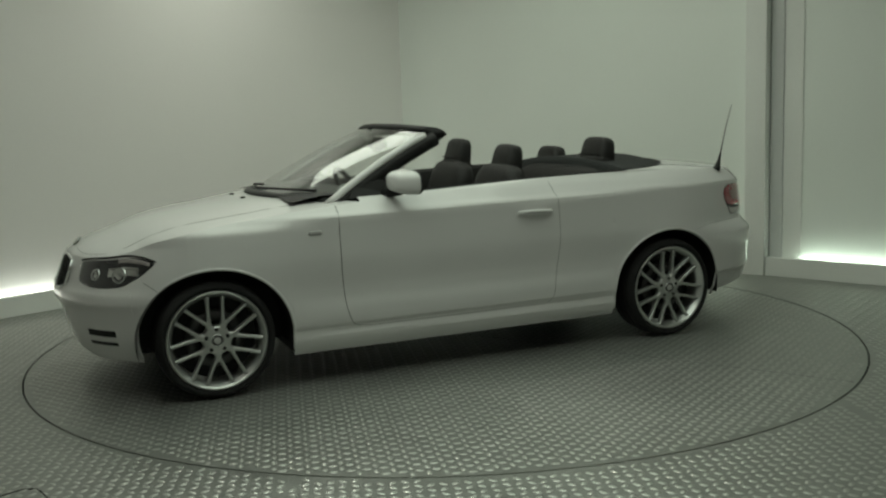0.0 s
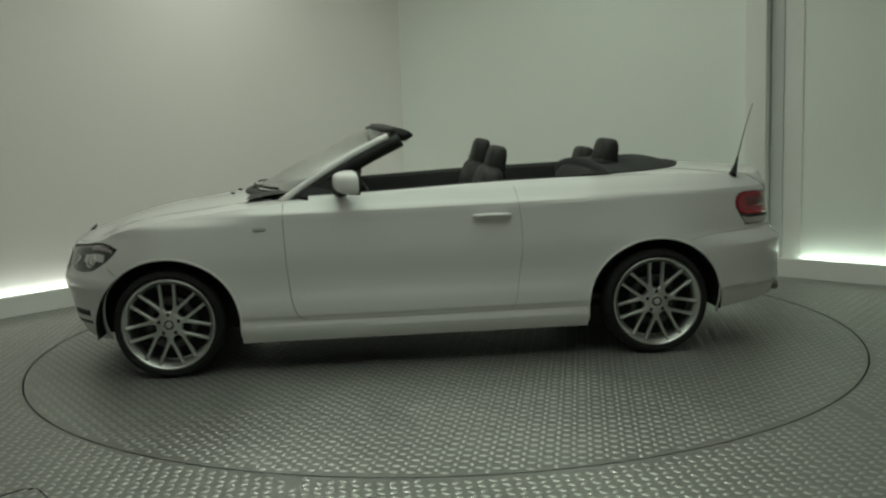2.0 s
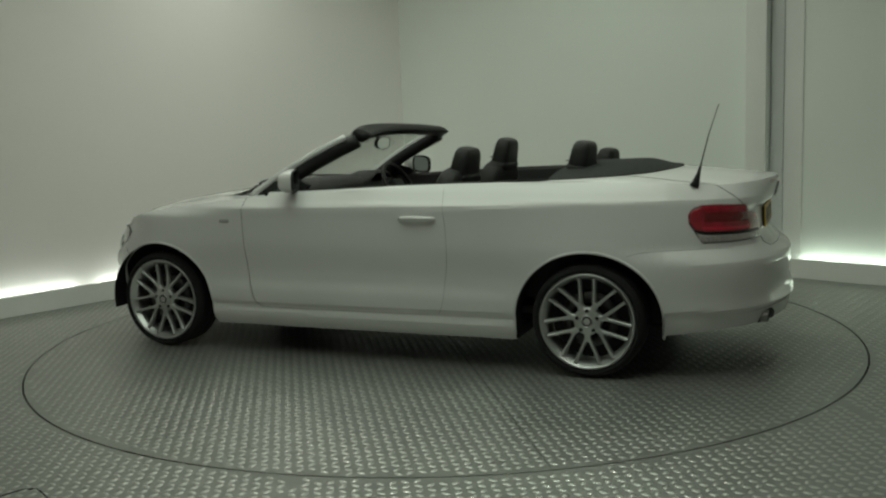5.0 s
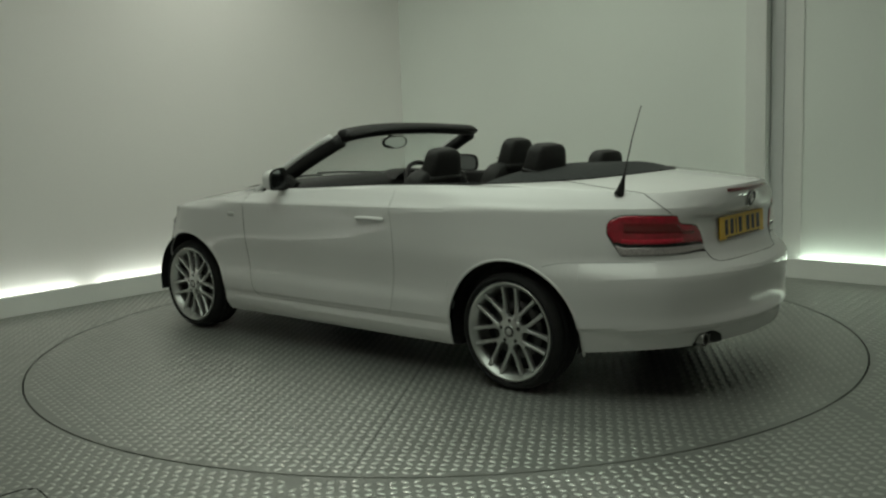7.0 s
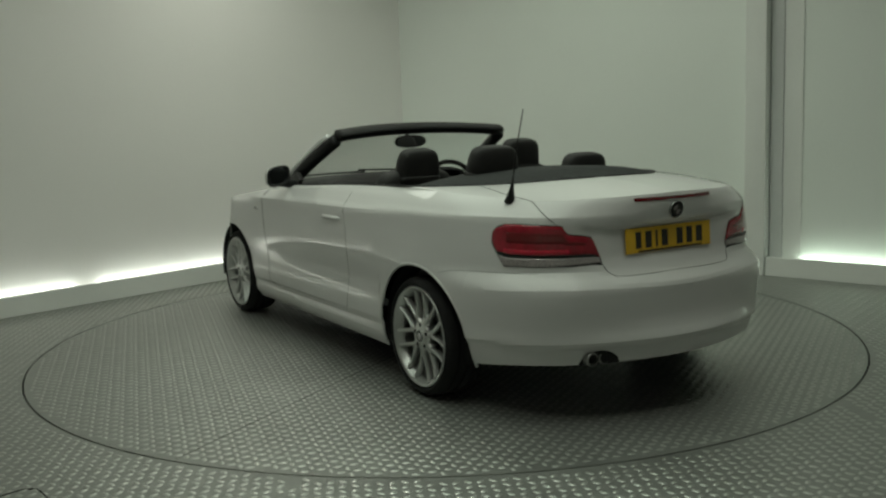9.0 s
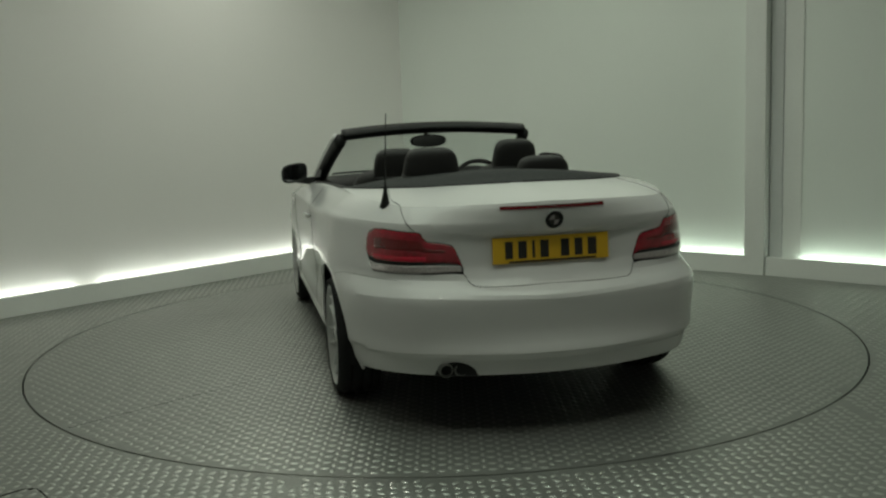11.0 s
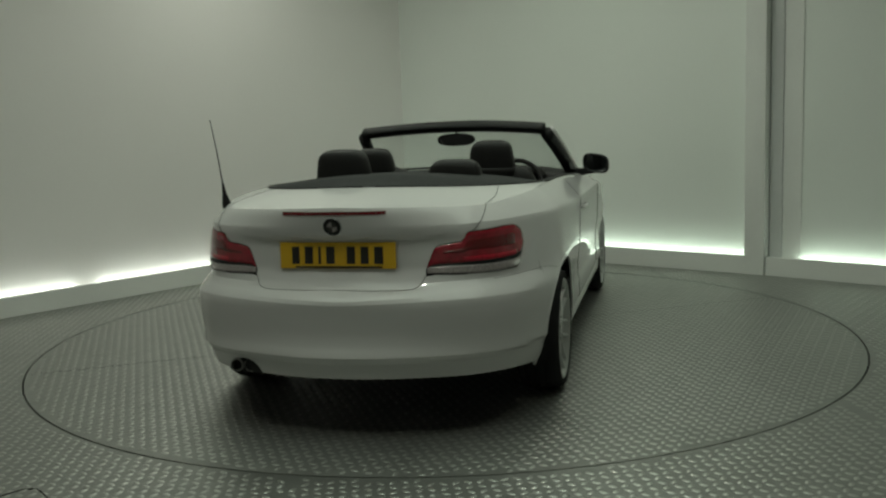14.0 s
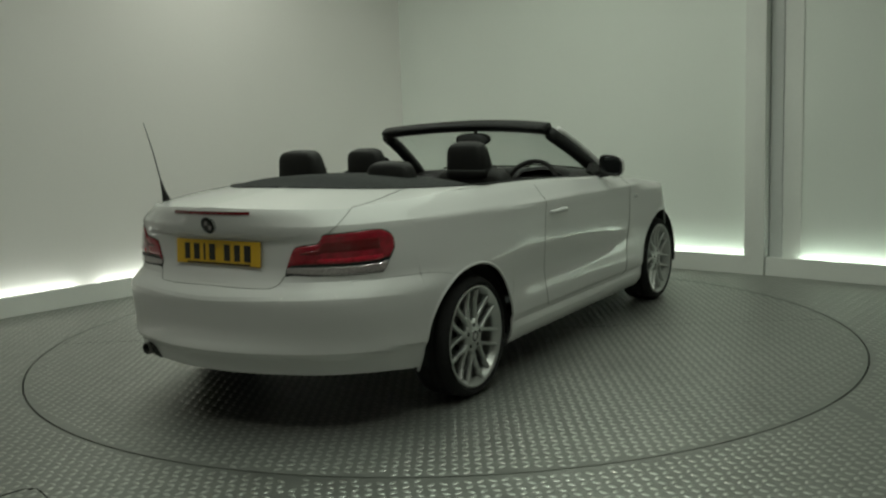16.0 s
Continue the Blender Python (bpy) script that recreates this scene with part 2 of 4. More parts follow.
def tread(points, angles, size=(0.042, 0.0195), high=0.0036):
    """Raised lens-shaped bars at points, each turned by its angle: one mesh."""
    a, b = size[0] / 2, size[1] / 2
    base = np.array([(-a, 0, 0), (-a * 0.4, -b, 0), (a * 0.4, -b, 0), (a, 0, 0), (a * 0.4, b, 0), (-a * 0.4, b, 0), (-a * 0.55, 0, high), (a * 0.55, 0, high)])
    fc = np.array([(0, 1, 6), (1, 2, 7), (1, 7, 6), (2, 3, 7), (3, 4, 7), (4, 5, 6), (4, 6, 7), (5, 0, 6)])
    n = len(points)
    c, s = np.cos(angles)[:, None], np.sin(angles)[:, None]
    V = np.empty((n, 8, 3))
    V[:, :, 0] = points[:, 0:1] + c * base[:, 0] - s * base[:, 1]
    V[:, :, 1] = points[:, 1:2] + s * base[:, 0] + c * base[:, 1]
    V[:, :, 2] = base[:, 2]
    F = (fc[None] + 8 * np.arange(n)[:, None, None]).reshape(-1, 3)
    me = bpy.data.meshes.new("mesh")
    me.vertices.add(n * 8)
    me.vertices.foreach_set("co", V.ravel())
    me.loops.add(len(F) * 3)
    me.loops.foreach_set("vertex_index", F.ravel().astype(np.int32))
    me.polygons.add(len(F))
    me.polygons.foreach_set("loop_start", np.arange(0, len(F) * 3, 3, dtype=np.int32))
    me.materials.append(TREAD)
    me.update(calc_edges=True)
    return me


def tread_field(keep, turn, pitch=0.046):
    """Bars in a chequer, turned by +45 and -45 degrees in turn; keep(x, y) picks the area."""
    k = np.arange(-160, 161)
    X, Y = np.meshgrid(k, k)
    U, V = (X * pitch).ravel(), ((Y + 0.5) * pitch).ravel()
    A = np.where((X + Y).ravel() % 2 == 0, math.pi / 4, -math.pi / 4) + turn
    c, s = math.cos(turn), math.sin(turn)
    P = np.stack([c * U - s * V, s * U + c * V], 1)
    ok = keep(P[:, 0], P[:, 1])
    return P[ok], A[ok]


SEAM_WAY = (math.cos(radians(121.8)), math.sin(radians(121.8)))


def disc_keep(x, y):
    across = x * SEAM_WAY[1] - y * SEAM_WAY[0]
    return (np.hypot(x, y) < RIM - 0.03) & (abs(across) > 0.004)


def floor_keep(x, y):
    dx, dy = x - CORNER.x, y - CORNER.y
    inside = (dx * LEFT_IN.x + dy * LEFT_IN.y > 0.03) & (dx * RIGHT_IN.x + dy * RIGHT_IN.y > 0.03)
    return inside & (np.hypot(x, y) > RIM + 0.03) & (y > -7.3) & (abs(x) < 5.4) & (abs(x + 0.6) > 0.02) & (abs(x - 1.8) > 0.02)


tagged(part("raised_tread", tread(*tread_field(disc_keep, radians(121.8))), turntable), kind="stuff")
tagged(new("floor_tread", tread(*tread_field(floor_keep, 0.10))), "raised metal tread bars on the studio floor", "tread", kind="stuff")
part("plate_joint", mesh_of(*moved(box(-RIM + .02, RIM - .02, -.0011, .0011, -.002, .0006, 0), pose(0, 0, 0, 0, 0, 121.8)), SHADOW_GAP, False), turntable, "dark joint between two tread plates")
hatch = [(-1.75, -2.56, .0008), (-1.67, -2.495, .0008), (-1.625, -2.451, .0008), (-1.595, -2.436, .0008), (-1.565, -2.435, .0008), (-1.54, -2.452, .0008), (-1.50, -2.50, .0008), (-1.44, -2.58, .0008)]
setting("floor_joint", tube(curve_through(hatch, 30), 0.003, 6), SHADOW_GAP, Matrix(), "dark joint of a hatch in the floor", "joint")


# ---- the convertible: x forward, y to its left, origin on the ground midway between the axles ----
car = tagged(new("convertible_car"), "white two-door convertible car with its roof down, on the turntable", "car")

OUTLINE = curve_through([(2.05, 0), (2.02, 0.25), (1.945, 0.47), (1.825, 0.64), (1.665, 0.762), (1.50, 0.828), (1.33, 0.855), (0.9, 0.862), (0.3, 0.866), (-0.3, 0.870), (-0.9, 0.874),
                         (-1.33, 0.874), (-1.6, 0.855), (-1.85, 0.805), (-2.03, 0.725), (-2.15, 0.59), (-2.225, 0.38), (-2.265, 0.16), (-2.27, 0)], 1200)
ARC = np.concatenate([[0], np.cumsum(np.linalg.norm(np.diff(OUTLINE, axis=0), axis=1))])
LENGTH = ARC[-1]


def arc_at_x(x):
    return float(np.interp(-x, -OUTLINE[:, 0], ARC))


def arc_at_y(y, rear):
    if rear:
        k = OUTLINE[:, 0] < -1.4
        return float(np.interp(-y, -OUTLINE[k, 1], ARC[k]))
    k = OUTLINE[:, 0] > 1.3
    return float(np.interp(y, OUTLINE[k, 1], ARC[k]))


# How far the skin lies inside the plan outline, by height, at stations round the body.
PROFILES = [
    (0.0, [(.17, .14), (.22, .09), (.30, .055), (.40, .035), (.455, .012), (.47, .001), (.525, .003), (.552, .028), (.58, .048), (.62, .060), (.70, .085), (.74, .12)]),
    (arc_at_x(1.84), [(.17, .12), (.22, .075), (.30, .04), (.40, .022), (.47, .006), (.485, 0), (.53, .004), (.56, .018), (.60, .030), (.64, .044), (.70, .072), (.76, .105)]),
    (arc_at_x(1.33), [(.17, .05), (.30, .01), (.50, 0), (.62, .0), (.72, .006), (.80, .014), (.815, .019), (.83, .034), (.845, .055), (.92, .15)]),
    (arc_at_x(0.7), [(.16, .075), (.20, .04), (.25, .024), (.285, .032), (.32, .0150), (.375, .0140), (.455, .0215), (.50, .0210), (.55, .0160), (.60, .0095), (.66, .0044), (.74, .0036), (.80, .0030), (.855, 0), (.866, .004), (.885, .028), (.91, .058), (.95, .10)]),
    (arc_at_x(-0.3), [(.16, .075), (.20, .04), (.25, .024), (.285, .032), (.32, .0150), (.375, .0140), (.455, .0220), (.50, .0215), (.55, .0165), (.60, .0100), (.66, .0046), (.74, .0038), (.80, .0032), (.868, 0), (.879, .004), (.90, .024), (.93, .05), (.96, .076), (1.0, .12)]),
    (arc_at_x(-0.72), [(.16, .075), (.20, .04), (.25, .024), (.285, .032), (.32, .0150), (.375, .0140), (.455, .0220), (.50, .0215), (.55, .0165), (.60, .0100), (.66, .0046), (.74, .0038), (.80, .0032), (.868, 0), (.879, .004), (.90, .024), (.93, .05), (.96, .076), (1.0, .12)]),
    (arc_at_x(-1.33), [(.16, .06), (.30, .01), (.5, 0), (.64, 0), (.72, .008), (.80, .016), (.885, .022), (.897, .027), (.915, .045), (.95, .08), (1.0, .14), (1.04, .2)]),
    (arc_at_x(-2.0), [(.22, .09), (.25, .068), (.28, .054), (.325, .042), (.340, .036), (.347, .022), (.36, .018), (.40, .018), (.46, .013), (.54, .006), (.585, .006), (.605, .015), (.64, .045), (.665, .066), (.74, .070), (.85, .084), (.895, .09), (.905, .098), (.93, .12), (.97, .16), (1.0, .2)]),
    (LENGTH, [(.22, .06), (.25, .030), (.28, .016), (.325, .010), (.340, .004), (.347, -.009), (.36, -.013), (.40, .003), (.46, .012), (.54, .010), (.575, .008), (.592, .013), (.61, .03), (.64, .085), (.68, .115), (.72, .138), (.81, .140), (.836, .138), (.848, .112), (.862, .100), (.91, .085), (.95, .078), (.98, .085), (1.0, .10)]),
]
CREASE = [(0, .52), (arc_at_x(1.9), .56), (arc_at_x(1.6), .70), (arc_at_x(1.33), .815), (arc_at_x(1.0), .845), (arc_at_x(.7), .860), (arc_at_x(-.3), .874), (arc_at_x(-1.0), .886), (arc_at_x(-1.33), .892), (arc_at_x(-1.8), .900), (arc_at_x(-2.05), .90), (LENGTH, .86)]
TOP_EDGE = [(0, .705), (arc_at_x(1.95), .705), (arc_at_x(1.80), .728), (arc_at_x(1.58), .795), (arc_at_x(1.33), .845), (arc_at_x(1.0), .885), (arc_at_x(.7), .915), (arc_at_x(.35), .937), (arc_at_x(-.4), .972),
            (arc_at_x(-1.0), .985), (arc_at_x(-1.33), .992), (arc_at_x(-1.75), .978), (arc_at_x(-2.05), .965), (LENGTH, .98)]
HUB_Z, AXLE = 0.294, 1.33
ARCH_A, ARCH_B = 0.384, 0.356


def skin_depth(s, z):
    k = 0
    while k < len(PROFILES) - 2 and s > PROFILES[k + 1][0]:
        k += 1
    (a, p), (b, q) = PROFILES[k], PROFILES[k + 1]
    t = ease((s - a) / (b - a))
    return (1 - t) * smooth_table(p, z) + t * smooth_table(q, z)


def skin(s, z, out=0.0):
    """A point of the body's side, nose or tail: arc length s round the plan, height z."""
    s = min(max(s, 0.0), LENGTH)
    i = np.array([np.interp(s, ARC, OUTLINE[:, 0]), np.interp(s, ARC, OUTLINE[:, 1])])
    a, b = max(s - 0.01, 0), min(s + 0.01, LENGTH)
    d = np.array([np.interp(b, ARC, OUTLINE[:, 0]) - np.interp(a, ARC, OUTLINE[:, 0]), np.interp(b, ARC, OUTLINE[:, 1]) - np.interp(a, ARC, OUTLINE[:, 1])])
    d /= np.linalg.norm(d)
    n = np.array([-d[1], d[0]])
    if n @ i < 0 and abs(i[1]) > 0.02:
        n = -n
    if abs(i[1]) <= 0.02:
        n = np.array([1.0 if i[0] > 0 else -1.0, 0.0])
    p = i - n * (float(skin_depth(s, z)) - out)
    return np.array([p[0], max(p[1], 0.0), z])


def top_z(s):
    return float(smooth_table(TOP_EDGE, s))


def low_z(s):
    """Lower edge of the skin, with the wheel arches."""
    x, y = np.interp(s, ARC, OUTLINE[:, 0]), np.interp(s, ARC, OUTLINE[:, 1])
    z = float(smooth_table([(-2.3, .264), (-2.1, .260), (-1.72, .225), (-0.97, .172), (0.9, .165), (1.75, .19), (2.1, .185)], x))
    for c in (AXLE, -AXLE):
        u = (x - c) / ARCH_A
        if abs(u) < 1 and y > 0.6:
            z = max(z, HUB_Z + ARCH_B * math.sqrt(1 - u * u))
    return z


def skin_columns():
    cols = list(np.linspace(0, LENGTH, 150))
    for c in (AXLE, -AXLE):
        for a in np.linspace(0, math.pi, 26):
            cols.append(arc_at_x(c + ARCH_A * 0.99995 * math.cos(a)))
        cols += [arc_at_x(c + ARCH_A * 1.0006), arc_at_x(c - ARCH_A * 1.0006)]
    return sorted(cols)


COLS = skin_columns()
ROWS = 52


def row_z(s, r):
    lo, mid, hi = low_z(s), float(smooth_table(CREASE, s)), top_z(s)
    mid = max(mid, lo + 0.3 * (hi - lo))
    return lo + (mid - lo) * r / 38 if r <= 38 else mid + (hi - mid) * (r - 38) / (ROWS - 39)


SKIN = np.array([[skin(s, row_z(s, r)) for s in COLS] for r in range(ROWS)])

DOOR_F, DOOR_R = 0.694, -0.583


def skin_part(p):
    """The panel to which a place on the skin belongs."""
    x, y, z = p
    if x > 1.70 and z < 0.60 or x > 1.60 and z < 0.52:
        return "front_bumper"
    if x > 1.90 and z < 0.715:
        return "front_bumper"
    if x > DOOR_F:
        return "front_wing" if z > 0.285 or x > 0.98 else "sill"
    if z < 0.285 and x > -0.98:
        return "sill"
    if x > DOOR_R:
        return "door"
    if x < -1.52 and z < 0.655 and not (x < -2.0 and z > 0.635 and y < 0.40):
        return "rear_bumper"
    if x < -1.95 and z > 0.635 and y < float(np.interp(z, [.635, .69, .80, .83, .98], [.40, .43, .555, .58, .58])):
        return "boot_lid"
    return "rear_wing"


panels = {}


def add_panel_faces(P, chooser, flip=False):
    v, f = grid(P)
    for q in f:
        key = chooser(np.mean([v[i] for i in q], axis=0))
        if key:
            pv, pf, seen = panels.setdefault(key, ([], [], {}))
            idx = []
            for i in q:
                k = tuple(np.round(v[i], 6))
                if k not in seen:
                    seen[k] = len(pv)
                    pv.append(tuple(v[i]))
                if seen[k] not in idx:
                    idx.append(seen[k])
            if len(idx) > 2:
                pf.append(tuple(idx[::-1] if flip else idx))


add_panel_faces(SKIN, skin_part, flip=True)

# Bonnet and wing tops: sections from the skin's top edge to the middle.
BONNET_MID = [(1.962, .705), (1.92, .735), (1.85, .768), (1.76, .798), (1.6, .85), (1.42, .888), (1.2, .917), (.95, .945), (.5, .97)]
front_cols = [s for s in COLS if s <= arc_at_x(0.56)] + [arc_at_x(0.56)]
TS = np.linspace(0, 1, 22)


def bonnet_point(s, t):
    e = skin(s, top_z(s))
    shift = 0.40 * ease((1.45 - e[0]) / 0.9) ** 1.3
    x = e[0] + shift * (1 - (1 - t) ** 2)
    mid = float(smooth_table(BONNET_MID, x))
    return np.array([x, e[1] * (1 - t), e[2] + (mid - e[2]) * (1 - (1 - t) ** 2.1)])


def bonnet_part(p):
    return "bonnet" if abs(p[1]) < float(np.interp(p[0], [.5, 1.0, 1.6, 2.0], [.66, .66, .60, .50])) else "front_wing"


add_panel_faces([[bonnet_point(s, t) for s in front_cols] for t in TS], bonnet_part, flip=True)

# Belt, rear deck and boot top: from the skin's top edge in to the U-shaped opening.
OPENING = curve_through([(0.56, .745), (0.3, .752), (-.4, .758), (-.9, .752), (-1.15, .735), (-1.38, .64), (-1.55, .46), (-1.65, .22), (-1.685, 0)], 400)
OPEN_ARC = np.concatenate([[0], np.cumsum(np.linalg.norm(np.diff(OPENING, axis=0), axis=1))])
DECK_MID = [(-0.9, .995), (-1.2, 1.010), (-1.45, 1.022), (-1.685, 1.030), (-1.85, 1.022), (-2.0, 1.005), (-2.1, .993), (-2.19, .982)]
S0, S1 = arc_at_x(0.56), arc_at_x(-0.6)


def opening_at(s):
    x = float(np.interp(s, ARC, OUTLINE[:, 0]))
    if s <= S1:
        u = float(np.interp(-x, -OPENING[:300, 0], OPEN_ARC[:300]))
    else:
        u1 = float(np.interp(0.6, -OPENING[:300, 0], OPEN_ARC[:300]))
        t = (s - S1) / (LENGTH - S1)
        u = u1 + (OPEN_ARC[-1] - u1) * t ** 1.05
    return np.array([np.interp(u, OPEN_ARC, OPENING[:, 0]), np.interp(u, OPEN_ARC, OPENING[:, 1])])


def rim_z(x, y):
    """Height of the opening's rim."""
    belt = float(smooth_table([(.56, .948), (.3, .955), (-.4, .985), (-1.0, 1.0), (-1.3, 1.008), (-1.55, 1.016), (-1.69, 1.028)], x))
    return belt


def deck_point(s, t):
    e, o = skin(s, top_z(s)), opening_at(s)
    oz = rim_z(o[0], o[1])
    x, y = e[0] + (o[0] - e[0]) * t, e[1] + (o[1] - e[1]) * t
    flat = float(ease((-1.25 - e[0]) / 0.75))
    return np.array([x, y, e[2] + (oz - e[2]) * (1 - (1 - t) ** (2.0 - 0.75 * flat))])


def deck_part(p):
    x, y, z = p
    if x > DOOR_F:
        return "front_wing"
    if x > DOOR_R:
        return "door"
    edge = float(np.interp(x, [-2.2, -1.95, -1.72, -1.46], [.60, .602, .612, .575]))
    return "boot_lid" if x < -1.46 and y < edge else "rear_wing"


rear_cols = [S0] + [s for s in COLS if s > S0]
add_panel_faces([[deck_point(s, t) for s in rear_cols] for t in np.linspace(0, 1, 18)], deck_part, flip=True)


def panel_mesh(v, f):
    me = mesh_of(v, f, PAINT)
    me.set_sharp_from_angle(angle=radians(17))
    return me


two_sided = {"front_wing": "front_wing", "door": "door", "sill": "sill", "rear_wing": "rear_wing"}
doors = []
for key, (v, f, _) in panels.items():
    if key in two_sided:
        a = part(key, panel_mesh(v, f), car)
        b = part(key, panel_mesh(*mirrored(v, f)), car)
        if key == "door":
            doors = [a, b]
    else:
        me = mesh_of(*joined((v, f), mirrored(v, f)), PAINT)
        bm = bmesh.new()
        bm.from_mesh(me)
        bmesh.ops.remove_doubles(bm, verts=bm.verts, dist=1e-4)
        bm.to_mesh(me)
        bm.free()
        me.set_sharp_from_angle(angle=radians(17))
        part(key, me, car)


# Shut lines, sunk dark joints along the panels' edges.
def seam(pts, r=0.0015):
    return tube(pts, r, 6)


def both(piece, name, mat, label="", owners=None):
    a = part(name, mesh_of(*piece, mat), owners[0] if owners else car, label)
    b = part(name, mesh_of(*mirrored(*piece), mat), owners[1] if owners else car, label)
    return a, b


def along_skin(pairs, n=40):
    return [skin(s, z, 0.0008) for s, z in curve_through(pairs, n)]


def sx(x):
    return arc_at_x(x)


both(seam(along_skin([(sx(.694), .915), (sx(.694), .78), (sx(.685), .55), (sx(.665), .38), (sx(.62), .295), (sx(.5), .283)])), "shut_line", SHADOW_GAP)
both(seam(along_skin([(sx(.5), .283), (sx(0), .284), (sx(-.45), .287)])), "shut_line", SHADOW_GAP)
both(seam(along_skin([(sx(-.45), .287), (sx(-.53), .31), (sx(-.56), .45), (sx(-.583), .65), (sx(-.57), .85), (sx(-.55), .965)]), 0.0008), "shut_line", SHADOW_GAP)
both(seam(along_skin([(sx(-1.53), .630), (sx(-1.62), .650), (sx(-1.75), .656), (sx(-1.85), .658), (arc_at_y(.70, True), .660)]), 0.0008), "shut_line", SHADOW_GAP)
both(seam([skin(arc_at_y(y, True), z, 0.0008) for y, z in curve_through([(0.0, .632), (.30, .632), (.375, .645), (.41, .69)], 26)]), "shut_line", SHADOW_GAP)
both(seam([skin(arc_at_y(y, True), z, 0.0008) for y, z in curve_through([(.578, .830), (.632, .875), (.690, .925), (.735, .965)], 16)]), "shut_line", SHADOW_GAP)


def deck_seam(pts):
    """Joint on the rear deck: each place found by its nearest point on the deck."""
    grid_pts = np.array([deck_point(s, t) for s in np.linspace(arc_at_x(-1.3), LENGTH, 200) for t in np.linspace(0, 1, 60) ** 1.6])
    out = []
    for x, y in curve_through(pts, 36):
        p = grid_pts[np.argsort((grid_pts[:, 0] - x) ** 2 + (grid_pts[:, 1] - y) ** 2)[:3]]
        out.append((x, y, float(p[:, 2].mean()) + 0.0005))
    return out


both(seam(deck_seam([(-1.930, .604), (-1.86, .610), (-1.79, .614), (-1.72, .612), (-1.58, .592), (-1.46, .575)])), "shut_line", SHADOW_GAP)


def bonnet_seam(pts):
    grid_pts = np.array([bonnet_point(s, t) for s in front_cols for t in TS])
    out = []
    for x, y in curve_through(pts, 36):
        p = grid_pts[np.argsort((grid_pts[:, 0] - x) ** 2 + (grid_pts[:, 1] - y) ** 2)[:4]]
        out.append((x, y, float(p[:, 2].mean()) + 0.0008))
    return out


both(seam(bonnet_seam([(0.75, .67), (1.0, .665), (1.3, .64), (1.58, .60), (1.74, .55), (1.85, .44), (1.905, .28), (1.925, 0)]), 0.0007), "shut_line", SHADOW_GAP)
both(seam(along_skin([(sx(1.66), .60), (sx(1.60), .56), (sx(1.585), .53)], 14), 0.0011), "shut_line", SHADOW_GAP)

# Arch lips and dark wheel housings.
for c in (AXLE, -AXLE):
    pts = []
    for a in np.linspace(-0.25, math.pi + 0.25, 44):
        x, z = c + ARCH_A * math.cos(a), HUB_Z + ARCH_B * math.sin(a)
        x = c + ARCH_A * (1 if math.cos(a) > 0 else -1) if z < HUB_Z else x
        pts.append(skin(arc_at_x(x), z, -0.004))
    both(tube(pts, 0.008, 6), "arch_lip", PAINT)
    liner = []
    for y in (0.845, 0.55):
        liner.append([(c + (ARCH_A - 0.006) * math.cos(a), y - (0.02 if y > .8 else 0), HUB_Z + (ARCH_B - 0.004) * math.sin(a)) for a in np.linspace(-0.19, math.pi + 0.19, 30)])
    v, f = grid(liner)
    n = len(v)
    f = f + [tuple(range(n // 2, n))]
    both((v, f), "wheel_housing", BLACK)

# Underside.
part("floor_pan", mesh_of(*box(-0.93, 0.93, -.74, .74, .150, .30, .02), BLACK), car, "dark underside of the car")
part("rear_undertray", mesh_of(*joined(box(-2.10, -1.72, -.56, .56, .268, .36, .02), box(-1.92, -1.722, -.71, .71, .262, .34, .02)), BLACK), car)
part("front_undertray", mesh_of(*joined(box(1.70, 1.88, -.40, .40, .215, .30, .02), box(1.702, 1.78, -.56, .56, .21, .29, .02)), BLACK), car)
part("rear_subframe", mesh_of(*box(-1.74, -.92, -.56, .56, .23, .5, .02), BLACK), car)
part("front_subframe", mesh_of(*box(.92, 1.74, -.56, .56, .21, .5, .02), BLACK), car)


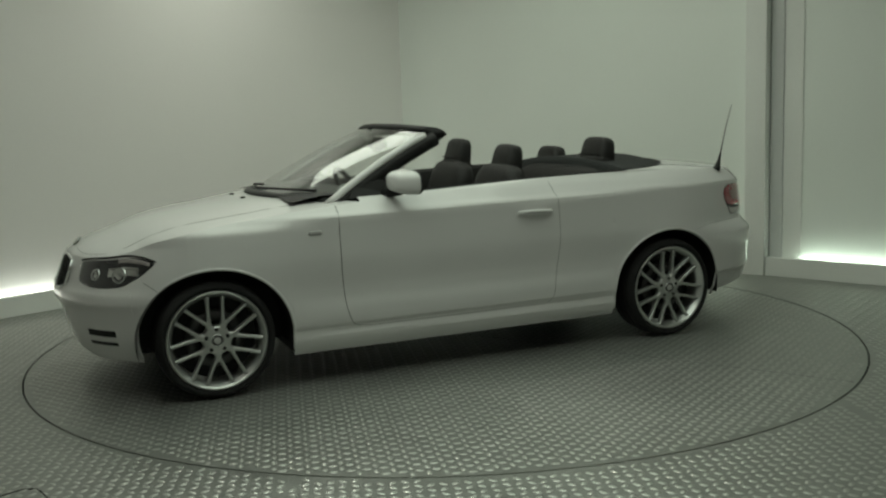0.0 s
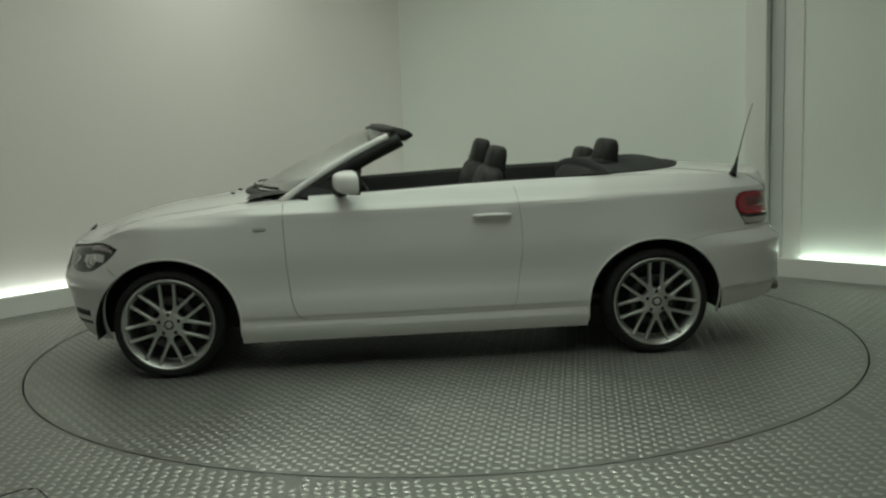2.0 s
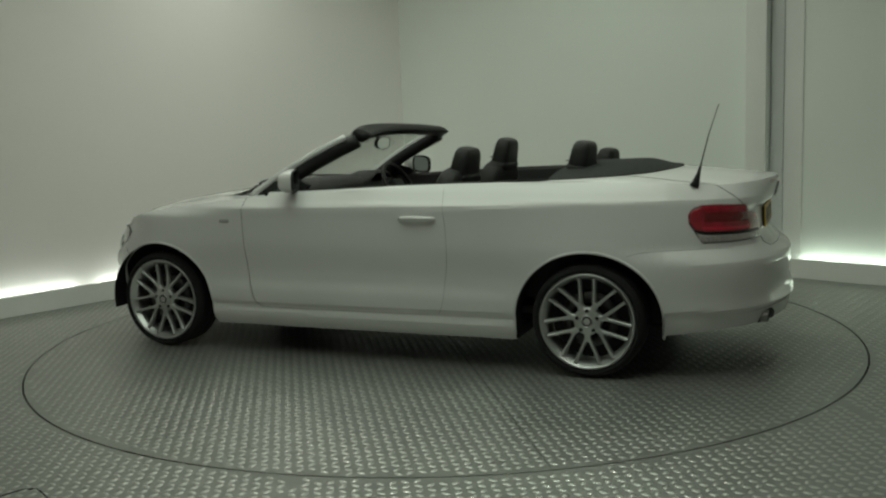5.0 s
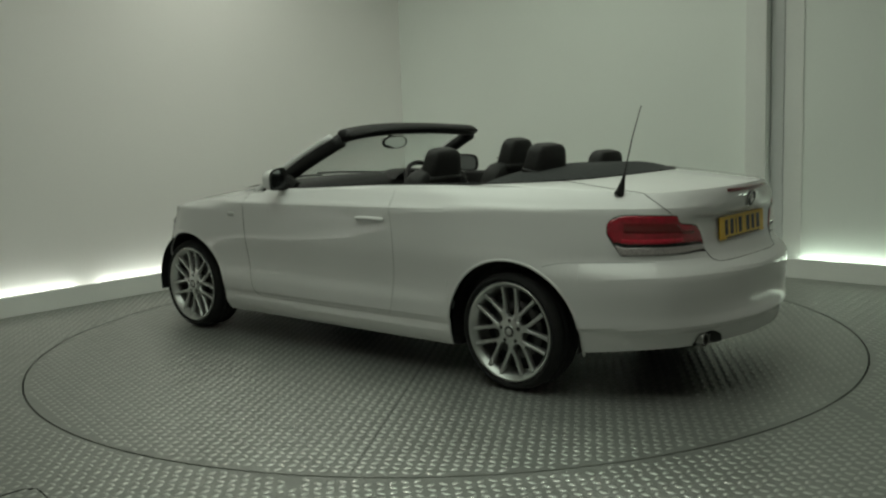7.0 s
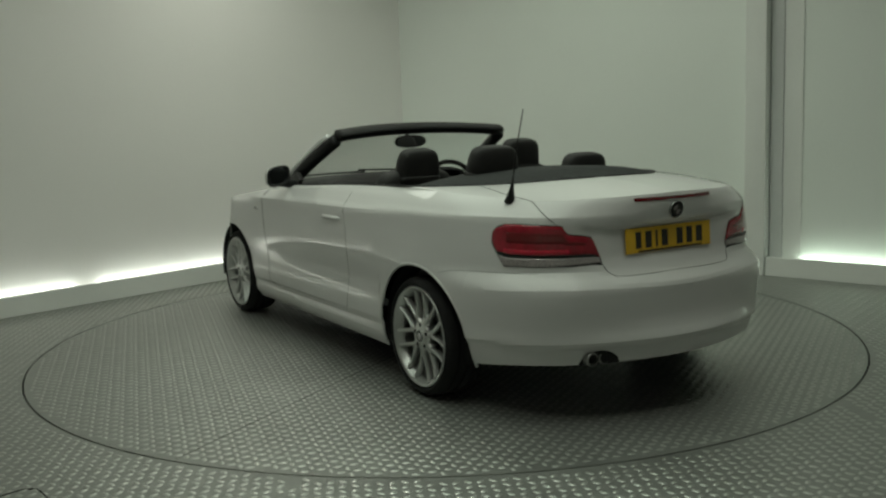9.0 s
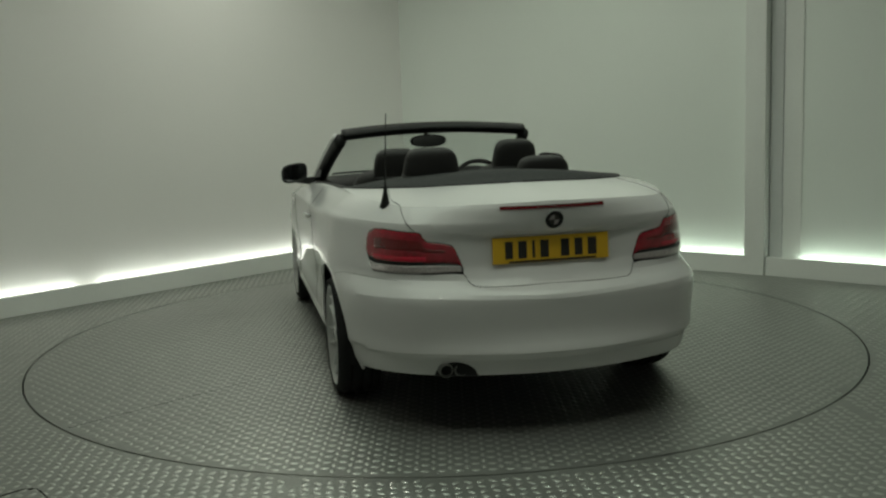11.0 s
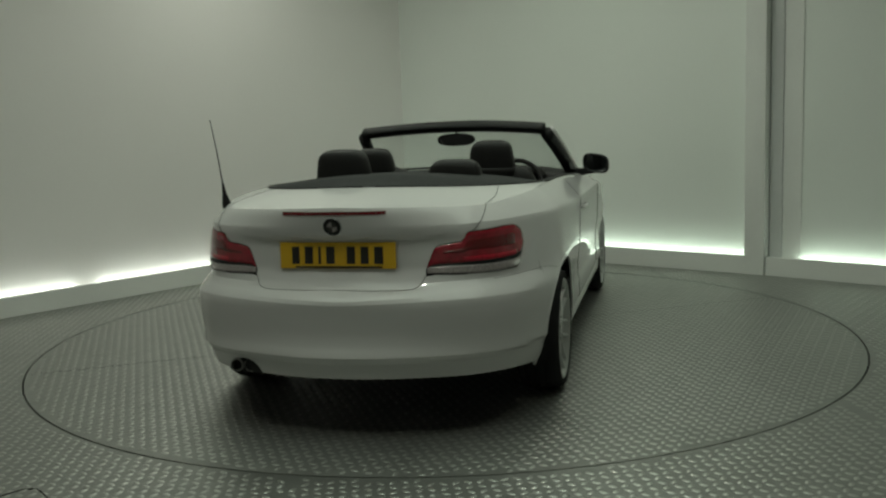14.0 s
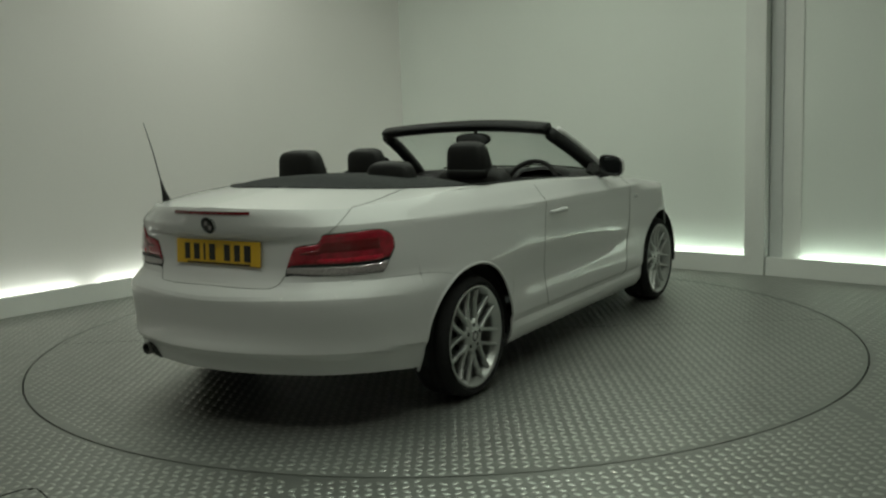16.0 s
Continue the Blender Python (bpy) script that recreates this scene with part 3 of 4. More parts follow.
# ---- wheels ----
def wheel(side, x, half_track):
    """A wheel whose outer face looks along +y (side 1) or -y; its centre is at the hub."""
    w = new("wheel")
    w.parent = car
    w.matrix_basis = pose(x, side * half_track, HUB_Z)

    def put(name, piece, mat, label="", owner=None):
        v, f = piece
        v = [(p[0], p[1] * side, p[2]) for p in v]
        f = [tuple(reversed(q)) for q in f] if side < 0 else f
        return part(name, mesh_of(v, f, mat), owner or w, label)

    tyre_prof = [(.232, -.175), (.258, -.200), (.284, -.203), (.291, -.190), (.2925, -.172), (.288, -.170), (.288, -.162), (.2935, -.160), (.294, -.125), (.289, -.123), (.289, -.115), (.294, -.113), (.294, -.075), (.289, -.073), (.289, -.065),
                 (.2935, -.063), (.2925, -.045), (.289, -.028), (.281, -.012), (.266, -.002), (.258, -.002), (.251, -.009), (.246, -.013), (.240, -.022)]
    tyre = put("tyre", lathe(tyre_prof[::-1], 64), RUBBER, "black low-profile rubber tyre")
    put("sidewall_rib", lathe([(.262, -.0008), (.263, .0008), (.268, .0006), (.269, -.0012)][::-1], 64), RUBBER, owner=tyre)
    rim_prof = [(.234, -.205), (.224, -.190), (.214, -.150), (.212, -.060), (.216, -.036), (.224, -.026), (.230, -.016), (.237, -.005), (.243, -.003), (.248, -.010), (.240, -.03)]
    rim = put("rim", lathe(rim_prof[::-1], 64), ALLOY, "silver alloy rim with seven forked spokes")
    hub_prof = [(.001, -.016), (.032, -.016), (.036, -.018), (.050, -.020), (.066, -.022), (.072, -.030), (.072, -.075), (.001, -.075)]
    put("hub", lathe(hub_prof[::-1], 40), ALLOY, owner=rim)
    put("centre_cap", lathe([(.001, -.0125), (.020, -.013), (.027, -.015), (.029, -.020)][::-1], 32), BLACK, "dark round centre cap", owner=rim)
    put("cap_ring", lathe([(.026, -.0150), (.029, -.0120), (.032, -.0150), (.032, -.021)][::-1], 32), CHROME, owner=rim)
    put("cap_badge", lathe([(.001, -.0118), (.017, -.0122), (.019, -.0138)][::-1], 24), REPEATER, "pale disc on the centre cap", owner=rim)
    for k in range(5):
        a = 2 * math.pi * k / 5 + 0.3
        v, f = lathe([(.0100, -.031), (.0100, -.0195), (.001, -.0193)][::-1], 12)
        put("bolt_hole", moved((v, f), Matrix.Translation((.054 * math.cos(a), 0, .054 * math.sin(a)))), BLACK, owner=rim)
    for k in range(7):
        a0 = -math.pi / 2 + 2 * math.pi * k / 7
        arm = [[(r * math.cos(a0) - w2 * math.sin(a0) * e, y0, r * math.sin(a0) + w2 * math.cos(a0) * e) for e, y0 in ((-1, -.06), (-1, yy - .004), (-.6, yy), (.6, yy), (1, yy - .004), (1, -.06))] for r, w2, yy in ((.050, .024, -.021), (.068, .019, -.022), (.084, .0150, -.0225), (.098, .0125, -.023), (.108, .007, -.024))]
        put("spoke_root", grid(arm), ALLOY, owner=rim)
        for sg in (-1, 1):
            a1 = a0 + sg * math.radians(16.0)
            ring_pts = []
            start = Vector((.088 * math.cos(a0 + sg * .06), .088 * math.sin(a0 + sg * .06)))
            end = Vector((.224 * math.cos(a1), .224 * math.sin(a1)))
            way = (end - start).normalized()
            for t in np.linspace(0, 1, 7):
                wdt = .0094 - .0014 * math.sin(math.pi * t)
                y = -.0225 - .004 * math.sin(math.pi * t) + .009 * t ** 2
                cx, cz = start + (end - start) * t
                nx, nz = -way.y, way.x
                ring_pts.append([(cx + nx * wdt, y - .030, cz + nz * wdt), (cx + nx * wdt, y - .004, cz + nz * wdt), (cx + nx * wdt * .55, y, cz + nz * wdt * .55),
                                 (cx - nx * wdt * .55, y, cz - nz * wdt * .55), (cx - nx * wdt, y - .004, cz - nz * wdt), (cx - nx * wdt, y - .030, cz - nz * wdt)])
            put("spoke", grid(ring_pts), ALLOY, owner=rim)
    put("brake_disc", lathe([(.145, -.105), (.145, -.085), (.085, -.085), (.085, -.105)], 40), DARK_METAL, "dull grey brake disc")
    put("wheel_back", lathe([(.207, -.120), (.001, -.120)], 40), BLACK)
    return w


for side in (1, -1):
    wheel(side, AXLE, 0.842)
    wheel(side, -AXLE, 0.866)


# ---- lamps and trim on the skin ----
def skin_patch(s0, s1, top, bottom, out, n=34, m=12, edge=0.006):
    """A raised piece on the skin between two curves of height over arc length."""
    P = []
    for j in range(m):
        t = j / (m - 1)
        row = []
        for i in range(n):
            u = i / (n - 1)
            s = s0 + (s1 - s0) * u
            z = bottom(s) + (top(s) - bottom(s)) * t
            k = (1 - abs(2 * t - 1) ** 10) * (1 - abs(2 * u - 1) ** 40)
            row.append(skin(s, z, -edge + (out + edge) * k))
        P.append(row)
    v, f = grid(P)
    return v, [tuple(reversed(q)) for q in f]


def by_table(table):
    return lambda s: float(np.interp(s, [p[0] for p in table], [p[1] for p in table]))


def smooth_by(table):
    return lambda s: float(smooth_table(table, s))


ya = lambda y: arc_at_y(y, True)
# Tail lamps: red above, a clear strip below.
T0, T1 = sx(-1.830), ya(0.404)
tail_top = by_table([(T0, .816), (sx(-1.842), .842), (sx(-1.862), .862), (sx(-1.90), .878), (sx(-1.97), .880), (ya(.605), .870), (ya(.592), .862), (ya(.580), .838), (ya(.565), .828), (ya(.50), .820), (ya(.460), .811), (ya(.445), .798), (ya(.430), .762), (ya(.408), .705)])
tail_low = by_table([(T0, .802), (sx(-1.858), .755), (sx(-1.893), .698), (sx(-1.905), .684), (sx(-1.99), .686), (ya(.55), .688), (ya(.412), .692)])
tail_split = lambda s: max(tail_low(s) + 0.002, min(tail_top(s) - 0.002, float(np.interp(s, [sx(-1.86), sx(-1.93), ya(.5), ya(.412)], [.742, .732, .728, .722]))))
for side, sg in enumerate((1, -1)):
    lamp = new("tail_lamp")
    lamp.parent = car
    tagged(lamp, "red tail lamp with a clear lower strip")
    shapes = [("red_lens", skin_patch(T0, T1, tail_top, tail_split, 0.007, 60), RED), ("clear_lens", skin_patch(sx(-1.866), T1, tail_split, tail_low, 0.006, 44, 8), CLEAR_LENS),
              ("lamp_body", skin_patch(T0 - 0.004, T1 + 0.004, lambda s: tail_top(s) + .008, lambda s: tail_low(s) - .012, 0.0040, 60), BLACK),
              ("dark_band", skin_patch(sx(-1.90), ya(.47), lambda s: max(tail_split(s) + .052, tail_top(s) - 0.030), lambda s: tail_split(s) + 0.046, 0.0078, 40, 6, 0.001), RED_DARK),
              ("light_band", skin_patch(sx(-1.895), ya(.56), lambda s: tail_split(s) + 0.040, lambda s: tail_split(s) + 0.006, 0.0080, 40, 5, 0.001), RED_BRIGHT)]
    for nm, (v, f), mt in shapes:
        part(nm, mesh_of(*((v, f) if sg > 0 else mirrored(v, f)), mt), lamp)

# Headlamps: dark bowl, two reflectors, a clear cover.
H0, H1 = arc_at_y(.42, False), sx(1.600)
head_top = smooth_by([(H0, .690), (sx(1.93), .702), (sx(1.83), .714), (sx(1.74), .724), (sx(1.67), .718), (H1, .697)])
head_low = smooth_by([(H0, .612), (sx(1.95), .575), (sx(1.86), .558), (sx(1.78), .564), (sx(1.68), .618), (H1, .690)])
for sg in (1, -1):
    lamp = new("headlamp")
    lamp.parent = car
    tagged(lamp, "dark headlamp with bright reflectors under a clear cover")
    pieces = [("lamp_body", skin_patch(H0, H1, head_top, head_low, 0.003, 44), LAMP_DARK)]
    rings = []
    for s, z, r in ((sx(1.885), .632, .030), (sx(1.775), .634, .040)):
        c, c2, c3 = Vector(skin(s, z, .004)), Vector(skin(s + .01, z, .004)), Vector(skin(s, z + .01, .004))
        a, b = (c2 - c).normalized(), (c3 - c).normalized()
        n = b.cross(a) if b.cross(a).dot(c) > 0 else a.cross(b)
        P = [[tuple(c + n * h + (a * math.cos(t) + b * math.sin(t)) * q) for t in np.linspace(0, 2 * math.pi, 24, endpoint=False)] for q, h in ((r, -.012), (r, .002), (r * .86, .004), (r * .7, -.004), (r * .35, .001), (.001, .004))]
        pieces.append(("reflector", grid(P, closed_u=True), CHROME))
    pieces.append(("indicator_lens", skin_patch(sx(1.80), sx(1.62), lambda s: head_top(s) - .008, lambda s: max(head_low(s) + .006, head_top(s) - .036), .006, 16, 6), CLEAR_LENS))
    pieces.append(("reflector_panel", skin_patch(sx(1.835), sx(1.675), lambda s: head_top(s) - .042, lambda s: max(head_low(s) + .010, head_top(s) - .098), .0045, 18, 6, .001), CHROME))
    v, f = tube([skin(s, head_top(s) + .002, .003) for s in np.linspace(H0, H1, 24)], .005, 6)
    pieces.append(("lamp_edge", (v, f), BLACK))
    for nm, (v, f), mt in pieces:
        ob = part(nm, mesh_of(*((v, f) if sg > 0 else mirrored(v, f)), mt), lamp)

# Twin grille openings on the nose, with bright surrounds and dark bars.
yf = lambda y: arc_at_y(y, False)
for sg in (1, -1):
    grille = new("grille")
    grille.parent = car
    tagged(grille, "rounded black grille opening with a chrome surround")
    top, low = smooth_by([(yf(.03), .685), (yf(.15), .698), (yf(.29), .680)]), smooth_by([(yf(.03), .545), (yf(.15), .530), (yf(.29), .555)])
    v, f = skin_patch(yf(.03), yf(.29), top, low, 0.004, 24)
    part("mesh_panel", mesh_of(*((v, f) if sg > 0 else mirrored(v, f)), BLACK), grille)
    loop = [skin(s, top(s), .008) for s in np.linspace(yf(.03), yf(.29), 14)] + [skin(s, low(s), .008) for s in np.linspace(yf(.29), yf(.03), 14)]
    v, f = tube(loop, .007, 6, closed=True)
    part("surround", mesh_of(*((v, f) if sg > 0 else mirrored(v, f)), CHROME), grille)
    for y in np.linspace(.06, .26, 8):
        v, f = tube([skin(yf(y), low(yf(y)) + .01, .008), skin(yf(y), .62, .012), skin(yf(y), top(yf(y)) - .01, .008)], .004, 6)
        part("grille_bar", mesh_of(*((v, f) if sg > 0 else mirrored(v, f)), BLACK), grille)

# Slots in the front bumper's corners.
for z0, z1 in ((.312, .366), (.270, .302)):
    a, b = sx(1.94), sx(1.80)
    both(skin_patch(a, b, lambda s: z1, lambda s: z0 + .004, .002, 20, 6, .012), "air_slot", BLACK, "black slot in the bumper corner")

# Door handles, side repeaters, aerial.
for sg, door in ((1, doors[0]), (-1, doors[1])):
    h = new("door_handle")
    h.parent = door
    cup = skin_patch(sx(-.325), sx(-.515), lambda s: .826 - .10 * abs(s - sx(-.42)) ** 1.2, lambda s: .782 + .12 * abs(s - sx(-.42)) ** 1.2, .0012, 24, 8, .002)
    v, f = cup
    part("recess", mesh_of(*((v, f) if sg > 0 else mirrored(v, f)), PAINT), h)
    pts = [skin(s, .812 + .004 * math.sin(math.pi * i / 10), .004 + .020 * math.sin(math.pi * i / 10) ** .5) for i, s in enumerate(np.linspace(sx(-.315), sx(-.525), 11))]
    v, f = tube(pts, [.007] + [.0115] * 9 + [.007], 10)
    part("grip", mesh_of(*((v, f) if sg > 0 else mirrored(v, f)), PAINT), h)
both(skin_patch(sx(.855), sx(.785), lambda s: .800 - 3.0 * abs(s - sx(.82)) ** 2.2, lambda s: .776 + 2.0 * abs(s - sx(.82)) ** 2.2, .005, 16, 8, .001), "side_repeater", REPEATER, "small clear indicator lens on the wing")

aerial = new("aerial")
aerial.parent = car
foot = Vector((-1.842, .655, .972))
part("base", mesh_of(*tube([foot + Vector((0.012, 0, -.012)), foot + Vector((.004, 0, .004)), foot + Vector((-.010, 0, .05)), foot + Vector((-.022, 0, .10))], [.024, .020, .010, .0045], 12), BLACK), aerial)
part("rod", mesh_of(*tube([foot + Vector((-.020, 0, .09)), foot + Vector((-.060, 0, .25)), foot + Vector((-.105, 0, .390))], [.0036, .0028, .0020], 8), BLACK), aerial, "thin black whip")

# Boot furniture: brake strip, roundel, plate with its bars.
strip = [[skin(arc_at_y(abs(y), True), z, .003) * np.array([1, 1 if y >= 0 else -1, 1]) for y in np.linspace(-.245, .245, 30)] for z in (.948, .951, .960, .963)]
part("high_brake_lamp", mesh_of(*grid(strip), RED_DARK), car, "thin dark red brake strip")


def plate_space():
    """Middle of the plate on the tail, x to the car's right, y up, z out to the rear."""
    lo, hi = Vector(skin(LENGTH, .700)), Vector(skin(LENGTH, .838))
    up = (hi - lo).normalized()
    side = Vector((0, -1, 0))
    out = side.cross(up)
    c = Vector(skin(LENGTH, .772)) + out * 0.012
    return Matrix(((side.x, up.x, out.x, c.x), (side.y, up.y, out.y, c.y), (side.z, up.z, out.z, c.z), (0, 0, 0, 1)))


board = new("rear_plate")
board.parent = car
tagged(board, "yellow plate with dark bars")
PS = plate_space()
part("board", mesh_of(*moved(box(-.26, .26, -.056, .056, -.004, .002, .003), PS), PLATE_YELLOW, False), board)
x = -.205
for k, wd in enumerate((.034, .038, .012, .038, None, .038, .036, .040)):
    if wd is None:
        x += .030
        continue
    part("bar", mesh_of(*moved(box(x, x + wd, -.036, .038, .002, .0032, .0008), PS), INK, False), board)
    x += wd + .024
part("lower_strip", mesh_of(*moved(box(-.19, .20, -.054, -.045, .002, .0034, .0008), PS), INK, False), board)
part("plate_back", mesh_of(*moved(box(-.25, .25, -.05, .05, -.016, -.004, .004), PS), BLACK, False), board)


def roundel(name, m, r):
    top = new(name)
    top.parent = car
    top.matrix_basis = m
    ang = np.linspace(0, 2 * math.pi, 33)[:-1]
    part("ring", mesh_of(*grid([[(q * math.cos(a), q * math.sin(a), h) for a in ang] for q, h in ((r, -.004), (r, .002), (r * .95, .004), (r * .001, .004))], closed_u=True), BLACK), top)
    for k in range(4):
        q = [(0, 0, .0052)] + [(r * .56 * math.cos(a), r * .56 * math.sin(a), .0052) for a in np.linspace(k * math.pi / 2, (k + 1) * math.pi / 2, 8)]
        part("quarter", mesh_of(q, [tuple(range(9))], CLEAR_LENS if k % 2 else INK, False), top)
    part("rim", mesh_of(*tube([(r * math.cos(a), r * math.sin(a), .003) for a in ang], .0022, 6, closed=True), CHROME), top)


bp = Vector(skin(LENGTH, .900, .003))
bu = (Vector(skin(LENGTH, .915)) - Vector(skin(LENGTH, .885))).normalized()
bs = Vector((0, -1, 0))
bo = bs.cross(bu)
roundel("badge", Matrix(((bs.x, bu.x, bo.x, bp.x), (bs.y, bu.y, bo.y, bp.y), (bs.z, bu.z, bo.z, bp.z), (0, 0, 0, 1))), .040)

roundel("bonnet_badge", pose(1.915, 0, .743, 0, 52, 0), .036)
for y in (.17, -.17):
    part("washer_jet", mesh_of(*box(1.025, 1.050, y - .014, y + .014, .930, .944, .005), BLACK), car)

# Exhaust.
pipe = new("exhaust")
pipe.parent = car
for y in (.482, .418):
    part("tail_pipe", mesh_of(*moved(lathe([(.024, 0), (.028, 0), (.030, .006), (.030, .20), (.025, .20), (.024, .006)], 24), pose(-2.178, y, .289, 0, 4, -90)), PIPE_METAL), pipe, "dark metal tail pipe")
# Black patch on the closed skin stands for the shade in the cut-out.
cut = [[skin(arc_at_y(y, True), .258 + .066 * math.sin(math.pi * (y - .3595) / .181) ** .45 * t, .002) for y in np.linspace(.36, .54, 20)] for t in (0, .33, .66, 1)]
part("cutout_shade_patch", mesh_of(*grid(cut), BLACK), car, "black patch for the shaded bumper opening round the exhaust")

# ---- windscreen, pillars, header ----
V = np.linspace(-1, 1, 25)


def screen(v, t):
    b = np.array([.925 - .235 * abs(v) ** 2.2, .705 * v, .958 - .020 * v * v])
    a = np.array([.205 - .125 * abs(v) ** 2.2, .595 * v, 1.300 - .030 * v * v])
    p = b + (a - b) * t
    n = np.array([.5, 0, .85])
    return p + n * .018 * math.sin(math.pi * t)


screen_root = new("windscreen")
screen_root.parent = car
outer = grid([[screen(v, t) for v in V] for t in np.linspace(0, 1, 10)])
inner = grid([[screen(v, t) - np.array([.003, 0, .004]) for v in V] for t in np.linspace(0, 1, 10)])
pane = part("pane", mesh_of(*joined(outer, (inner[0], [tuple(reversed(q)) for q in inner[1]])), GLASS), screen_root, "clear curved windscreen glass")
pane.visible_shadow = False


def sweep(path, section, mat, name, parent, label=""):
    """A bar: section(i) gives the ring of points at the i-th place of the path."""
    v, f = grid([section(i) for i in range(len(path))], closed_u=True)
    n = len(section(0))
    f = f + [tuple(range(n))[::-1], tuple(range(len(v) - n, len(v)))]
    return part(name, mesh_of(v, f, mat), parent, label)


def oval(c, a, b, n=12):
    c, a, b = Vector(c), Vector(a), Vector(b)
    return [tuple(c + a * math.cos(t) + b * math.sin(t)) for t in np.linspace(0, 2 * math.pi, n, endpoint=False)]


for sg in (1, -1):
    edge = [screen(sg, t) for t in np.linspace(-.06, .99, 14)]
    outer_edge = [screen(sg, t) for t in np.linspace(-.06, .93, 14)]
    sweep(outer_edge, lambda i: oval(outer_edge[i] + np.array([-.006, sg * .020, -.002]), (.010, 0, .018), (-.004, sg * .020, .004)), PAINT, "pillar_skin", screen_root, "white windscreen pillar")
    sweep(edge, lambda i: oval(edge[i] + np.array([-.034, sg * .006, -.040]), (.020, 0, .036), (-.006, sg * .036, .006)), BLACK, "pillar_trim", screen_root, "black inner pillar trim")
    tri = [(.60, sg * .752, .940), (.33, sg * .764, .948), (.30, sg * .752, .985), (.42, sg * .725, 1.03), (.56, sg * .716, 1.0)]
    tv = tri + [(p[0], p[1] - sg * .03, p[2]) for p in tri]
    tf = [(0, 1, 2, 3, 4), (9, 8, 7, 6, 5)] + [(i, i + 5, (i + 1) % 5 + 5, (i + 1) % 5) for i in range(5)]
    part("mirror_triangle", mesh_of(tv, tf, BLACK, False), screen_root)
top = [screen(v, 1.0) for v in V]


def header_ring(i):
    x, y, z = top[i]
    k = 1.0 - .34 * abs(V[i]) ** 3
    return [(x + .012, y, z + .004), (x - .01, y, z + .021), (x - .07 * k, y, z + .019), (x - .125 * k, y, z + .004), (x - .163 * k, y, z - .018), (x - .155 * k, y, z - .026), (x - .09 * k, y, z - .052), (x - .02, y, z - .046)]


sweep(top, header_ring, BLACK, "header_trim", screen_root, "black windscreen header trim")


# Black cowl, seals and wipers at the glass's foot.
base_pts = [screen(v, 0.0) for v in V]
sweep(base_pts, lambda i: oval(base_pts[i] + np.array([.020, 0, -.002]), (.030, 0, -.008), (.004, 0, .010)), BLACK, "cowl", screen_root, "black cowl panel")
for y0, y1 in ((-.55, .05), (-.02, .60)):
    arm = [screen(v, t) + np.array([.010, 0, .016]) for v, t in zip(np.linspace(y0 / .705, y1 / .705, 9), np.linspace(.015, .06, 9))]
    part("wiper", mesh_of(*tube(arm, .007, 6), BLACK), screen_root, "black wiper blade")
mir = new("rear_view_mirror")
mir.parent = car
mir.matrix_basis = pose(.195, 0.012, 1.200, 0, -8, 6)
ang = np.linspace(0, 2 * math.pi, 40, endpoint=False)


def mirror_ring(x, k):
    return [(x, .124 * k * math.copysign(abs(math.cos(a)) ** .75, math.cos(a)), .041 * k * math.copysign(abs(math.sin(a)) ** .85, math.sin(a))) for a in ang]


part("shell", mesh_of(*grid([mirror_ring(x, k) for x, k in ((-.019, .86), (-.023, .92), (-.022, .98), (-.014, 1.0), (.000, .93), (.012, .70), (.016, .3), (.016, .01))], closed_u=True), BLACK), mir)
part("mirror_glass", mesh_of(*grid([mirror_ring(x, k) for x, k in ((-.016, .87), (-.0205, .87), (-.0205, .01))], closed_u=True), MIRROR_BRIGHT_REFLECTION, False), mir)
part("stem", mesh_of(*tube([(.012, 0, .01), (.035, 0, .05), (.04, 0, .10)], .013, 8), BLACK), mir)

# Door mirrors.
for sg, door in ((1, doors[0]), (-1, doors[1])):
    dm = new("door_mirror")
    dm.parent = door
    P = []
    for a in np.linspace(0, math.pi / 2 * 1.0, 9):
        x, k = .100 * math.sin(a), math.cos(a) ** .55
        ring = []
        for t in np.linspace(0, 2 * math.pi, 28, endpoint=False):
            cy, cz = abs(math.cos(t)) ** .62 * math.copysign(1, math.cos(t)), abs(math.sin(t)) ** .62 * math.copysign(1, math.sin(t))
            ring.append((.315 + x - .030 * k * cy, sg * (.885 + .086 * k * cy), 1.018 + .062 * k * cz - .010 * k * cy))
        P.append(ring)
    v, f = grid(P, closed_u=True)
    part("housing", mesh_of(v, [tuple(reversed(q)) for q in f] if sg > 0 else f, PAINT), dm)
    back = P[0]
    rim_ring = [back, [(p[0] - .012, p[1] + sg * .0, p[2]) for p in back], [(p[0] - .010, sg * .885 + (p[1] - sg * .885) * .88, 1.018 + (p[2] - 1.018) * .86) for p in back], [(p[0] + .004, sg * .885 + (p[1] - sg * .885) * .84, 1.018 + (p[2] - 1.018) * .80) for p in back]]
    v, f = grid(rim_ring, closed_u=True)
    part("rim", mesh_of(v, f, BLACK), dm, "black mirror rim")
    inner_ring = rim_ring[3]
    part("mirror_glass", mesh_of(inner_ring, [tuple(range(len(inner_ring)))], MIRROR_DIM_REFLECTION, False), dm)
    part("arm", mesh_of(*tube([(.40, sg * .735, .955), (.385, sg * .80, .962), (.355, sg * .86, .975)], [.030, .024, .026], 10), BLACK), dm)

